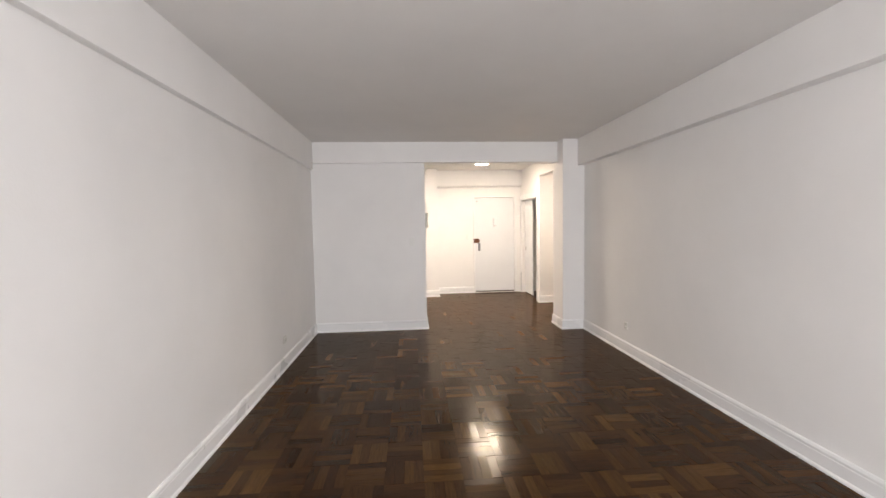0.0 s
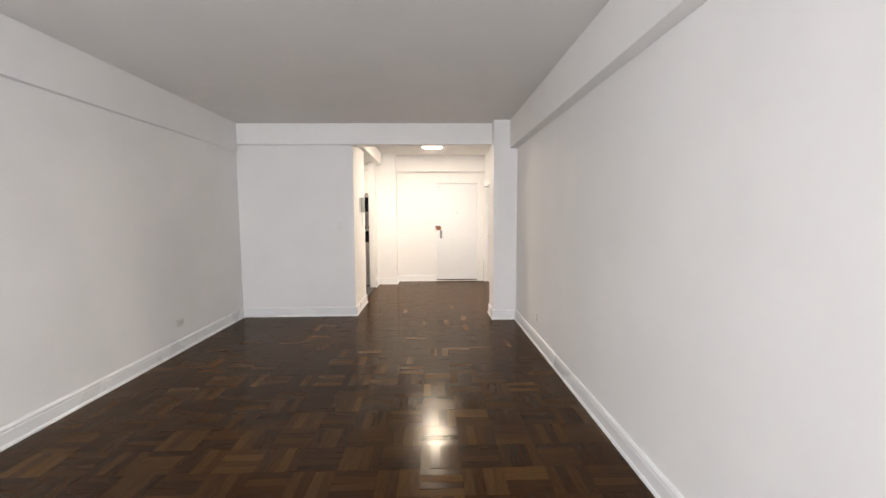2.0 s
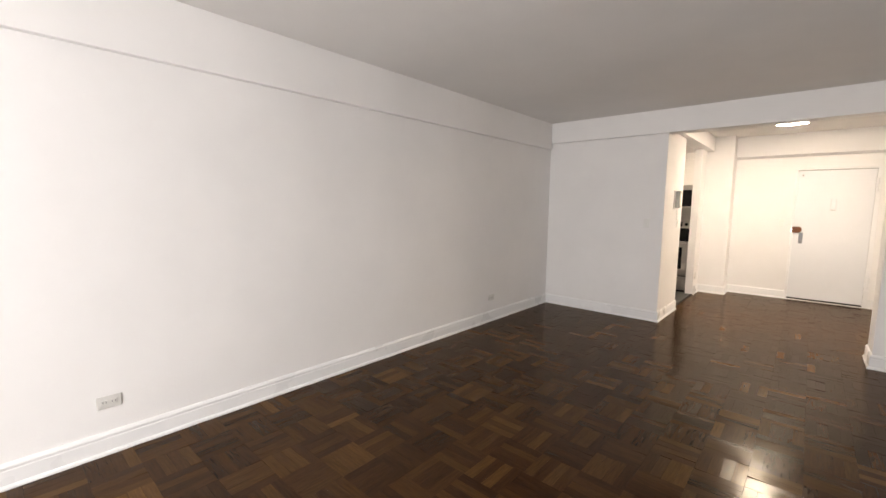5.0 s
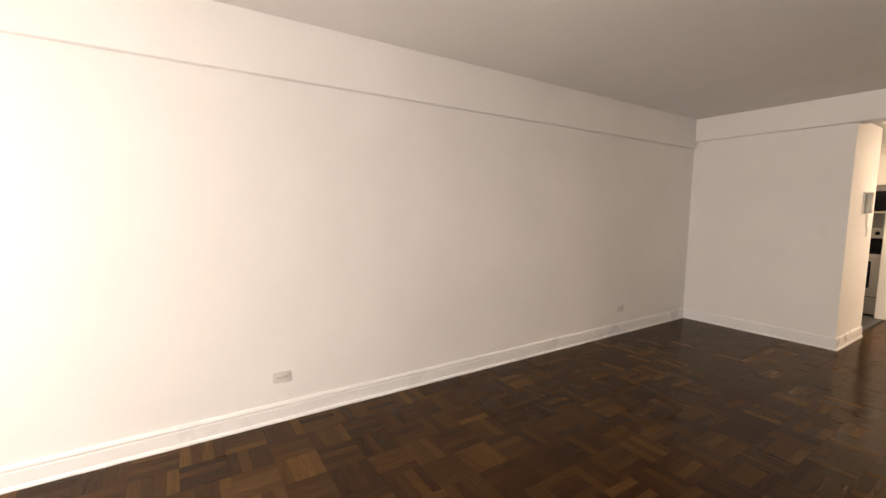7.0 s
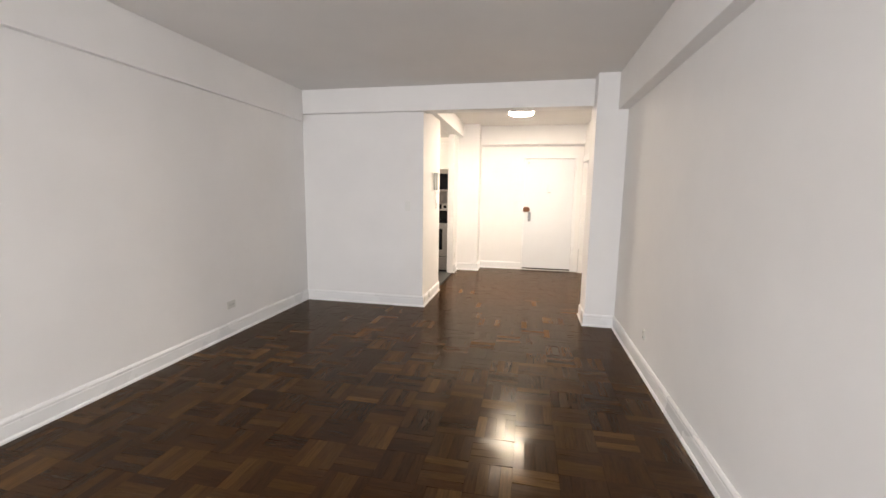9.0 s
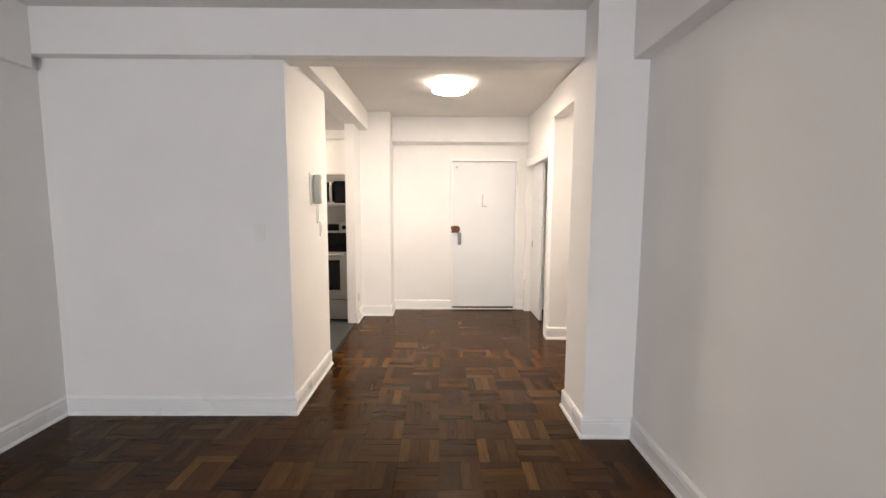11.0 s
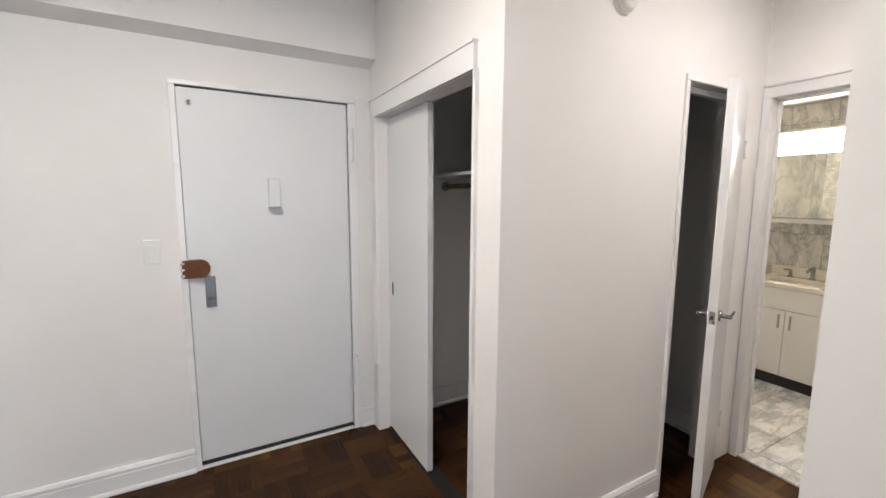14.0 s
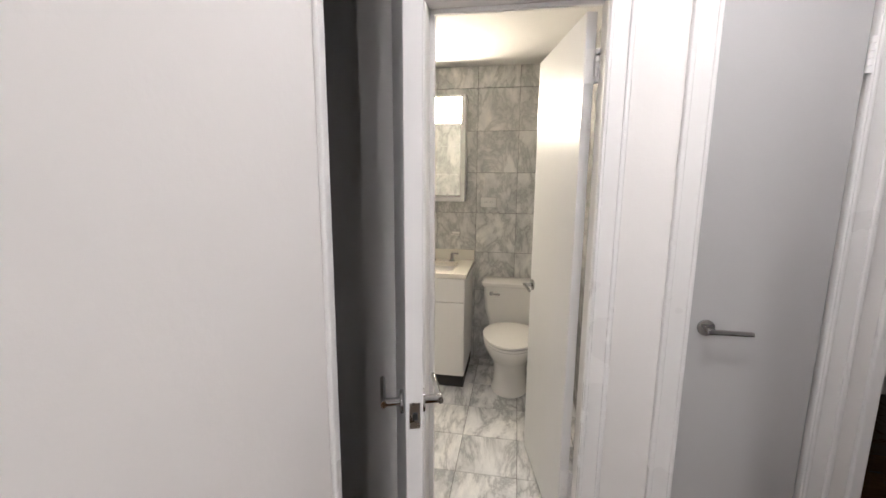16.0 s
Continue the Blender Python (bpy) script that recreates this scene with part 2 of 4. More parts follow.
def cyl(bm, a, b, r0, r1=None, n=24, bevel=0.0):
    """A round bar or cone from point a to point b."""
    a, b = Vector(a), Vector(b)
    m = Matrix.Translation((a + b) / 2) @ (b - a).to_track_quat("Z", "Y").to_matrix().to_4x4()
    r = bmesh.ops.create_cone(bm, cap_ends=True, segments=n, radius1=r0, radius2=r0 if r1 is None else r1, depth=(b - a).length, matrix=m)
    if bevel:
        edges = [e for e in {e for v in r["verts"] for e in v.link_edges} if any(len(f.verts) > 4 for f in e.link_faces)]
        bmesh.ops.bevel(bm, geom=edges, offset=bevel, segments=2, profile=0.5, affect="EDGES")
    return bm


def loft(bm, rings, cap=True):
    """A skin through rings of equally many points."""
    vs = [[bm.verts.new(p) for p in ring] for ring in rings]
    n = len(vs[0])
    for a, b in zip(vs, vs[1:]):
        for i in range(n):
            bm.faces.new((a[i], a[(i + 1) % n], b[(i + 1) % n], b[i]))
    if cap:
        bm.faces.new(list(reversed(vs[0])))
        bm.faces.new(vs[-1])
    bmesh.ops.recalc_face_normals(bm, faces=bm.faces[:])
    return bm


def link(name, bm, mat, smooth=False):
    me = bpy.data.meshes.new(name)
    bm.to_mesh(me)
    bm.free()
    me.materials.append(M[mat])
    if smooth:
        me.polygons.foreach_set("use_smooth", [True] * len(me.polygons))
        me.set_sharp_from_angle(angle=radians(40))
    return new(name, me)


def part(name, bm, mat, parent, label="", smooth=False):
    ob = link(name, bm, mat, smooth)
    ob.parent = parent
    if label:
        ob["label"] = label
    return ob


def thing(name, label, category, at=(0, 0, 0), group=""):
    ob = new(name)
    ob.empty_display_size = 0.1
    ob.location = at
    return tagged(ob, label, category, group)


def setting(name, bm, mat, label, category=""):
    return tagged(link(name, bm, mat), label, category or name.split("_")[0], kind="structure")


# ---- walls and ceilings ----
TOP = 2.615
W = "smooth white painted plaster wall"
SOUTH = -2.496
setting("wall_west", boxes((-0.15, 0, SOUTH, 5.828, 0, TOP)), "wall", W)
setting("wall_east", boxes((3.733, 3.88, SOUTH, 5.542, 0, TOP)), "wall", W)
setting("wall_partition", boxes((-0.15, 1.551, 5.828, 5.95, 0, TOP)), "wall", W)
setting("wall_kitchen_return", boxes((1.43, 1.551, 5.95, 6.747, 0, TOP)), "wall", W)
setting("wall_kitchen_west", boxes((-0.15, 0, 5.95, 8.95, 0, TOP)), "wall", W)
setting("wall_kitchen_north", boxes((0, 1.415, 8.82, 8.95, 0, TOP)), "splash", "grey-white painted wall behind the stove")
setting("wall_kitchen_jamb", boxes((1.415, 1.52, 8.06, 8.44, 0, TOP)), "wall", W)
setting("wall_corner_pier", boxes((1.415, 1.90, 8.44, 8.95, 0, TOP)), "wall", "boxed-out white pier beside the entry door", "pier")
setting("wall_north", boxes((1.90, 2.70, 8.80, 8.95, 0, TOP), (3.583, 3.82, 8.80, 8.95, 0, TOP), (2.70, 3.583, 8.80, 8.95, 2.055, TOP)), "wall", W)
setting("wall_closet_north", boxes((3.82, 5.45, 8.80, 8.95, 0, TOP)), "wall", W)
setting("wall_closet_front", boxes((3.72, 3.82, 7.575, 7.637, 0, TOP), (3.72, 3.82, 8.69, 8.80, 0, TOP), (3.72, 3.82, 7.637, 8.69, 1.965, TOP)), "wall", W)
setting("wall_alcove_north", boxes((3.72, 4.765, 7.475, 7.575, 0, TOP), (5.21, 5.45, 7.475, 7.575, 0, TOP), (4.765, 5.21, 7.475, 7.575, 2.03, TOP)), "wall", W)
setting("wall_closet_divider", boxes((4.62, 4.70, 7.575, 8.80, 0, TOP)), "wall", W)
setting("wall_linen_back", boxes((4.70, 5.45, 8.70, 8.80, 0, TOP)), "wall", W)
setting("wall_bath_west", boxes((5.45, 5.55, 7.43, 8.95, 0, TOP), (5.45, 5.55, 6.552, 6.865, 0, TOP), (5.45, 5.55, 5.985, 6.152, 0, TOP), (5.45, 5.55, 4.9, 5.18, 0, TOP), (5.45, 5.55, 5.18, 5.985, 2.03, TOP),
        (5.45, 5.55, 6.865, 7.43, 2.025, TOP), (5.45, 5.55, 6.152, 6.552, 2.035, TOP)), "wall", W)
setting("wall_alcove_south", boxes((3.82, 4.65, 5.93, 6.582, 0, TOP), (3.88, 4.65, 4.9, 5.93, 0, TOP), (4.65, 5.45, 4.9, 5.0, 0, TOP)), "wall", W)
setting("wall_foyer_east", boxes((3.70, 3.82, 5.93, 6.582, 0, TOP), (3.70, 3.82, 6.582, 7.475, 2.345, TOP)), "wall", "white plaster wall with a header over the alcove")
setting("wall_pier", boxes((3.43, 3.88, 5.542, 5.93, 0, TOP)), "wall", "square white plaster pier at the room's opening", "pier")
setting("wall_bedroom", boxes((7.2, 7.35, 4.3, 5.95, 0, TOP), (5.45, 7.35, 4.15, 4.3, 0, TOP), (5.45, 5.55, 4.3, 4.9, 0, TOP)), "wall", "plain wall of the unlit bedroom")
setting("wall_store_back", boxes((6.15, 6.25, 6.05, 6.6, 0, TOP), (5.55, 7.35, 5.99, 6.09, 0, TOP)), "wall", W)
setting("wall_bath_south", boxes((5.55, 7.35, 6.60, 6.70, 0, TOP)), "wall_tile", "grey marble tiled bathroom wall")
setting("wall_bath_north", boxes((5.55, 7.35, 8.25, 8.35, 0, TOP)), "wall_tile", "grey marble tiled bathroom wall")
setting("ceiling_main", boxes((-0.15, 5.55, -2.65, 8.95, TOP, 2.75)), "ceiling", "flat off-white painted ceiling", "ceiling")
setting("ceiling_kitchen", boxes((0, 1.40, 5.95, 8.82, 2.40, 2.50), (1.40, 1.415, 8.06, 8.82, 2.40, 2.50)), "ceiling", "lowered white kitchen ceiling", "ceiling")
setting("ceiling_bath", boxes((5.55, 7.35, 6.70, 8.25, 2.28, 2.40)), "ceiling", "low white bathroom ceiling", "ceiling")
setting("ceiling_store", boxes((5.55, 7.35, 4.15, 6.6, TOP, 2.75)), "ceiling", "white closet ceiling", "ceiling")

# beams and soffits
setting("beam_front", boxes((0, 3.43, 5.748, 5.828, 2.338, TOP), (1.551, 3.43, 5.828, 5.95, 2.338, TOP), bevel=0.004), "wall", "white plaster beam over the room's opening", "beam")
setting("beam_west", boxes((0, 0.05, SOUTH, 5.748, 2.252, TOP), bevel=0.004), "wall", "shallow white plaster soffit along the wall", "beam")
setting("beam_east", boxes((3.635, 3.733, SOUTH, 5.542, 2.255, TOP), bevel=0.004), "wall", "white plaster soffit along the wall", "beam")
setting("beam_kitchen", boxes((1.40, 1.43, 5.95, 6.747, 2.39, TOP), (1.40, 1.622, 6.747, 8.06, 2.39, TOP), (1.551, 1.622, 5.95, 6.747, 2.39, TOP), (1.52, 1.622, 8.06, 8.44, 2.39, TOP)), "wall", "white plaster beam over the kitchen opening", "beam")
bm = bmesh.new()
loft(bm, [[(x, 8.80, 2.258), (x, 8.80, TOP), (x, 8.70, TOP), (x, 8.70, 2.290)] for x in (1.90, 3.72)])
setting("beam_door", bm, "wall", "white beam with a sloped underside above the door", "beam")

# back wall with two windows
WIN = [(0.80, 1.95), (2.10, 3.25)]
Z0, Z1 = 0.60, 2.05
setting("wall_south", boxes((-0.15, 0.80, -2.65, SOUTH, 0, TOP), (1.95, 2.10, -2.65, SOUTH, 0, TOP), (3.25, 3.88, -2.65, SOUTH, 0, TOP),
        *[(a, b, -2.65, SOUTH, 0, Z0) for a, b in WIN], *[(a, b, -2.65, SOUTH, Z1, TOP) for a, b in WIN]), "wall", W)
for i, (a, b) in enumerate(WIN):
    w = thing("window_%d" % (i + 1), "white-framed double-hung window in the back wall", "window", (a, -2.58, Z0))
    w["kind"] = "structure"
    mid = (b - a) / 2
    h = Z1 - Z0
    part("window_frame", boxes((0, 0.05, -0.03, 0.03, 0, h), (b - a - 0.05, b - a, -0.03, 0.03, 0, h), (0.05, b - a - 0.05, -0.03, 0.03, 0, 0.05),
         (0.05, b - a - 0.05, -0.03, 0.03, h - 0.05, h), (0.05, b - a - 0.05, -0.02, 0.02, h / 2 - 0.02, h / 2 + 0.02)), "trim", w)
    part("window_sill", boxes((-0.04, b - a + 0.04, 0.03, 0.14, -0.03, 0.0), bevel=0.004), "trim", w)
    for z in (0.05, h / 2 + 0.02):
        p = part("pane", boxes((0.05, b - a - 0.05, -0.004, 0.004, z, z + h / 2 - 0.07)), "pane", w)
        p.visible_shadow = False
    window_light(a + 0.05, b - 0.05, Z0 + 0.05, Z1 - 0.05, -2.53, 112.0)
setting("ground", boxes((-60, 60, -90, -2.8, -9.2, -9.0)), "brick_out", "grey street far below the windows", "ground")


# ---- baseboards ----
PROFILE = [(0.0, 0.0), (0.026, 0.0), (0.026, 0.010), (0.020, 0.020), (0.015, 0.022), (0.015, 0.094), (0.0125, 0.097), (0.0125, 0.104),
           (0.016, 0.107), (0.016, 0.116), (0.008, 0.130), (0.0, 0.132)]


def baseboard(points):
    """Moulded skirting along a line of wall corners; the room lies on the line's left."""
    bm = bmesh.new()
    p = [Vector(q) for q in points]
    rings = []
    for i, q in enumerate(p):
        d0 = (q - p[i - 1]).normalized() if i else (p[1] - q).normalized()
        d1 = (p[i + 1] - q).normalized() if i + 1 < len(p) else d0
        n0, n1 = Vector((-d0.y, d0.x)), Vector((-d1.y, d1.x))
        n = n0 + n1
        n = n / max(0.3, n.dot(n0)) if n.length > 1e-6 else n0
        rings.append([(q.x + n.x * o, q.y + n.y * o, z) for o, z in PROFILE])
    loft(bm, rings)
    setting("baseboard", bm, "trim", "white gloss moulded baseboard with a quarter-round shoe", "baseboard")


baseboard([(1.551, 6.747), (1.551, 5.828), (0, 5.828), (0, SOUTH)])
baseboard([(3.733, SOUTH), (3.733, 5.542), (3.43, 5.542), (3.43, 5.93), (3.70, 5.93), (3.70, 6.582), (4.65, 6.582), (4.65, 5.0), (5.45, 5.0), (5.45, 5.11)])
baseboard([(2.685, 8.80), (1.90, 8.80), (1.90, 8.44), (1.52, 8.44), (1.52, 8.06)])
baseboard([(3.72, 8.765), (3.72, 8.80), (3.62, 8.80)])
baseboard([(4.735, 7.475), (3.72, 7.475), (3.72, 7.565)])
baseboard([(4.62, 7.575), (4.62, 8.80), (3.82, 8.80), (3.82, 8.70)])
baseboard([(5.45, 6.63), (5.45, 6.795)])
baseboard([(5.45, 7.575), (5.45, 8.70), (4.70, 8.70), (4.70, 7.575)])


# ---- door trim ----
def casing_x(name, x, y0, y1, z, wl, wr, wt, proud, side):
    """Flat door trim on a wall in the plane x; side is the way it faces."""
    a, b = (x, x + proud * side) if side > 0 else (x + proud * side, x)
    rows = []
    if wl: rows.append((a, b, y0 - wl, y0, 0, z))
    if wr: rows.append((a, b, y1, y1 + wr, 0, z))
    rows.append((a, b, y0 - wl, y1 + wr, z, z + wt))
    a, b = (x, x + 1.45 * proud * side) if side > 0 else (x + 1.45 * proud * side, x)
    if wl > 0.05: rows.append((a, b, y0 - wl - 0.012, y0 - wl + 0.004, 0, z + wt))
    if wr > 0.05: rows.append((a, b, y1 + wr - 0.004, y1 + wr + 0.012, 0, z + wt))
    if wl > 0.05: rows.append((a, b, y0 - 0.016, y0 - 0.004, 0, z + 0.004))
    if wr > 0.05: rows.append((a, b, y1 + 0.004, y1 + 0.016, 0, z + 0.004))
    rows.append((a, b, y0 - wl - 0.012, y1 + wr, z + wt - 0.004, z + wt + 0.012))
    setting(name, boxes(*rows, bevel=0.004), "trim", "white gloss painted door casing", "trim")


def casing_y(name, y, x0, x1, z, wl, wr, wt, proud, side):
    a, b = (y, y + proud * side) if side > 0 else (y + proud * side, y)
    rows = []
    if wl: rows.append((x0 - wl, x0, a, b, 0, z))
    if wr: rows.append((x1, x1 + wr, a, b, 0, z))
    rows.append((x0 - wl, x1 + wr, a, b, z, z + wt))
    setting(name, boxes(*rows, bevel=0.004), "trim", "white gloss painted door casing", "trim")


casing_x("trim_bath_door", 5.45, 6.865, 7.43, 2.025, 0.066, 0.042, 0.06, 0.018, -1)
casing_x("trim_store_door", 5.45, 6.157, 6.548, 2.035, 0.065, 0.07, 0.05, 0.018, -1)
casing_y("trim_linen", 7.475, 4.765, 5.21, 2.03, 0.028, 0.028, 0.03, 0.012, -1)
casing_y("trim_entry", 8.80, 2.713, 3.572, 2.045, 0.03, 0.052, 0.024, 0.016, -1)
casing_x("trim_bedroom", 5.45, 5.18, 5.985, 2.03, 0.06, 0.035, 0.06, 0.018, -1)
setting("trim_closet", boxes((3.702, 3.72, 7.632, 8.765, 1.967, 2.062), (3.694, 3.72, 7.628, 8.769, 2.062, 2.070), (3.704, 3.72, 8.692, 8.765, 0, 1.967), (3.704, 3.72, 7.620, 7.639, 0, 1.967)), "trim", "flat white fascia and jamb trim round the closet", "trim")
setting("trim_bath_threshold", boxes((5.44, 5.56, 6.865, 7.43, 0, 0.014), bevel=0.004), "floor_tile", "white marble threshold", "trim")
setting("trim_bath_stop", boxes((5.50, 5.52, 6.867, 7.428, 2.008, 2.024), (5.50, 5.52, 7.412, 7.429, 0.014, 2.008), bevel=0.003), "trim", "white door stop strip", "trim")
setting("trim_linen_stop", boxes((4.770, 5.205, 7.52, 7.545, 2.0, 2.029), (4.766, 4.785, 7.52, 7.545, 0.0, 2.0)), "trim", "white door stop strip", "trim")


# ---- doors and their hardware ----
def lever(parent, at, out, along, length=0.115):
    """A lever handle: round rose, neck and flat bar. out: away from the leaf; along: the bar's way."""
    at, out, along = Vector(at), Vector(out), Vector(along)
    h = part("handle", cyl(bmesh.new(), at, at + out * 0.009, 0.027, n=32, bevel=0.002), "chrome", parent, "satin chrome lever handle", True)
    bm = bmesh.new()
    cyl(bm, at + out * 0.008, at + out * 0.05, 0.0095)
    part("neck", bm, "chrome", h, smooth=True)
    m0, m1 = at + out * 0.046 - along * 0.010, at + out * 0.046 + along * length
    bm = bmesh.new()
    up = Vector((0, 0, 1))
    rings = []
    for q, w in ((m0, 0.009), (m0 + along * 0.03, 0.0095), (m1 - along * 0.02, 0.0085), (m1, 0.0075)):
        rings.append([tuple(q + up * (w * math.cos(k * math.tau / 12)) + out * (0.0065 * math.sin(k * math.tau / 12))) for k in range(12)])
    loft(bm, rings)
    part("lever", bm, "chrome", h, smooth=True)
    return h


def hinge(parent, x, y, z0, z1, r=0.009):
    bm = bmesh.new()
    n = 5
    step = (z1 - z0) / n
    for i in range(n):
        cyl(bm, (x, y, z0 + i * step), (x, y, z0 + (i + 1) * step - 0.0015), r, n=14)
    part("hinge", bm, "trim", parent, "hinge barrel painted white", True)


# entry door
d = thing("entry_door", "closed white painted steel entry door with bronze lock", "door", (2.713, 8.805, 0.012))
part("door_leaf", boxes((0, 0.859, 0.004, 0.05, 0.024, 2.028), bevel=0.004), "door", d)
part("sweep_gap", boxes((0.002, 0.857, 0.008, 0.046, 0.0, 0.024)), "rubber", d, "black rubber sweep under the leaf")
bm = boxes((-0.025, 0.055, -0.030, 0.004, 1.063, 1.158), bevel=0.006)
cyl(bm, (0.055, -0.032, 1.1105), (0.055, 0.003, 1.1105), 0.0478, n=32)
lock = part("rim_lock", bm, "copper", d, "brown bronze rim lock")
bm = bmesh.new()
for z in (1.078, 1.11, 1.142):
    box(bm, -0.031, -0.012, -0.034, -0.026, z - 0.006, z + 0.006, 0.001)
part("strike", bm, "chrome", lock)
plate = part("lock_plate", boxes((0.072, 0.122, -0.006, 0.004, 0.895, 1.065), bevel=0.004), "lock_steel", d, "satin steel lock plate")
bm = cyl(bmesh.new(), (0.097, -0.004, 0.93), (0.097, -0.034, 0.93), 0.021, 0.017, bevel=0.002)
box(bm, 0.094, 0.100, -0.046, -0.033, 0.914, 0.946, 0.002)
part("thumb_turn", bm, "lock_steel", plate, smooth=True)
bm = boxes((0.405, 0.462, -0.042, 0.004, 1.430, 1.585), bevel=0.004)
part("chime_box", bm, "door", d, "white painted door chime cover")
part("chime_foot", boxes((0.403, 0.464, -0.044, 0.004, 1.420, 1.429)), "grey_plastic", d)
part("door_viewer", cyl(bmesh.new(), (0.055, -0.006, 1.965), (0.055, 0.004, 1.945), 0.009), "grey_plastic", d, "small grey sensor stub")
for z in (0.30, 1.70):
    hinge(d, 0.868, -0.040, z, z + 0.19, 0.017)
setting("threshold_entry", boxes((2.713, 3.572, 8.79, 8.83, 0.0, 0.010), bevel=0.002), "trim", "narrow white-edged saddle under the door", "trim")
# added black sheet out of view, closes the gaps round the leaf to outside light
setting("door_back", boxes((2.6, 3.7, 8.951, 8.99, 0, 2.2)), "rubber", "unseen black sheet added behind the entry door", "wall")

# closet
d = thing("sliding_closet_door", "white flush sliding closet door pushed half open", "door", (3.782, 8.157, 0.0))
part("door_leaf", boxes((0, 0.034, 0, 0.60, 0.016, 1.962), bevel=0.003), "door", d)
bm = boxes((-0.002, 0.004, 0.452, 0.478, 0.90, 0.985), bevel=0.001)
pull = part("pull", bm, "nickel", d, "recessed grey metal finger pull")
part("pull_cup", boxes((-0.003, 0.003, 0.457, 0.473, 0.907, 0.978)), "slot", pull)
setting("trim_closet_track", boxes((3.775, 3.86, 7.645, 8.69, 0.0, 0.006), bevel=0.001), "subfloor", "dark floor guide of the sliding doors", "trim")
d = thing("closet_shelf", "white painted shelf with cleat across the closet", "shelf", (3.84, 7.58, 1.625))
part("board", boxes((0.25, 0.775, 0.0, 1.215, 0, 0.02), bevel=0.002), "trim", d)
part("cleat", boxes((0.25, 0.775, 1.195, 1.215, -0.09, 0.0)), "trim", d)
part("cleat", boxes((0.25, 0.775, 0.0, 0.02, -0.09, 0.0)), "trim", d)
d = thing("closet_rod", "brown wooden hanging rod under the closet shelf", "rod", (4.23, 7.60, 1.57))
part("rod", cyl(bmesh.new(), (0, 0, 0), (0, 1.175, 0), 0.016), "wood_rod", d, smooth=True)
for y in (0.002, 1.160):
    part("socket", cyl(bmesh.new(), (0, y, 0), (0, y + 0.015, 0), 0.03), "nickel", d, smooth=True)

# linen closet door, ajar
d = thing("linen_door", "narrow white door standing ajar with chrome levers", "door", (5.205, 7.472, 0.0))
d.rotation_euler = (0, 0, radians(199.6))
part("door_leaf", boxes((0.0, 0.410, -0.002, 0.036, 0.012, 2.022), bevel=0.002), "white_door", d)
part("latch_plate", boxes((0.4085, 0.4115, 0.006, 0.029, 0.955 - 0.03, 0.955 + 0.03)), "nickel", d, "dark nickel latch plate")
part("latch_bolt", boxes((0.4105, 0.419, 0.012, 0.023, 0.948, 0.963), bevel=0.002), "slot", d)
lever(d, (0.352, 0.036, 0.958), (0, 1, 0), (-1, 0, 0))
lever(d, (0.352, -0.002, 0.958), (0, -1, 0), (-1, 0, 0))
for z in (0.25, 1.70):
    hinge(d, -0.004, 0.044, z, z + 0.09, 0.007)

# bathroom door, open inwards
d = thing("bathroom_door", "white flush bathroom door standing open inwards", "door", (5.556, 6.872, 0.0))
d.rotation_euler = (0, 0, radians(11.2))
part("door_leaf", boxes((0.0, 0.615, 0.006, 0.041, 0.02, 2.005), bevel=0.002), "white_door", d)
lever(d, (0.555, 0.041, 0.94), (0, 1, 0), (-1, 0, 0))
lever(d, (0.555, 0.006, 0.94), (0, -1, 0), (-1, 0, 0))
for z in (0.22, 1.78):
    hinge(d, -0.010, 0.000, z, z + 0.11, 0.008)
    part("hinge_leaf", boxes((-0.003, 0.0, 0.002, 0.038, z, z + 0.11)), "trim", d, "hinge plate painted white")

# closed store door
d = thing("store_door", "closed dull white flush door with chrome lever", "door", (5.455, 6.157, 0.0))
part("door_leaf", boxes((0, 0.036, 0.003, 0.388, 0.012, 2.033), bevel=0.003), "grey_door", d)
lever(d, (0.0, 0.335, 0.985), (-1, 0, 0), (0, -1, 0), 0.12)
part("latch_plate", boxes((-0.003, 0.02, 0.386, 0.392, 0.955, 1.015)), "nickel", d, "nickel strike at the leaf's edge")
for z in (0.28, 1.76):
    hinge(d, -0.012, 0.0, z, z + 0.10, 0.010)


# ---- outlets, switches, small fixtures ----
def plate(name, label, at, face, w, h, kind):
    """A wall plate; face is the angle that its front looks to, about z, from -y."""
    e = thing(name, label, "outlet" if kind == "outlet" else "switch", at)
    e.rotation_euler = (0, 0, radians(face))
    shell = "outlet" if kind == "outlet" and at[0] < 5 else "plastic"
    part("cover", boxes((-w / 2, w / 2, -0.007, 0, -h / 2, h / 2), bevel=0.003), shell, e)
    if kind == "outlet":
        flat = w > h
        for gx in ((-0.021, 0.021) if flat else (0,)):
            for z in ((0,) if flat else (-0.021, 0.021)):
                s = part("socket", boxes((gx - 0.016, gx + 0.016, -0.010, -0.006, z - 0.014, z + 0.014), bevel=0.003), shell, e)
                for sx in (-0.007, 0.007):
                    part("slot", boxes((gx + sx - 0.0015, gx + sx + 0.0015, -0.0106, -0.009, z - 0.005, z + 0.006)), "slot", s)
    else:
        part("rocker", boxes((-0.016, 0.016, -0.012, -0.006, -0.033, 0.033), bevel=0.003), "plastic", e)
    return e


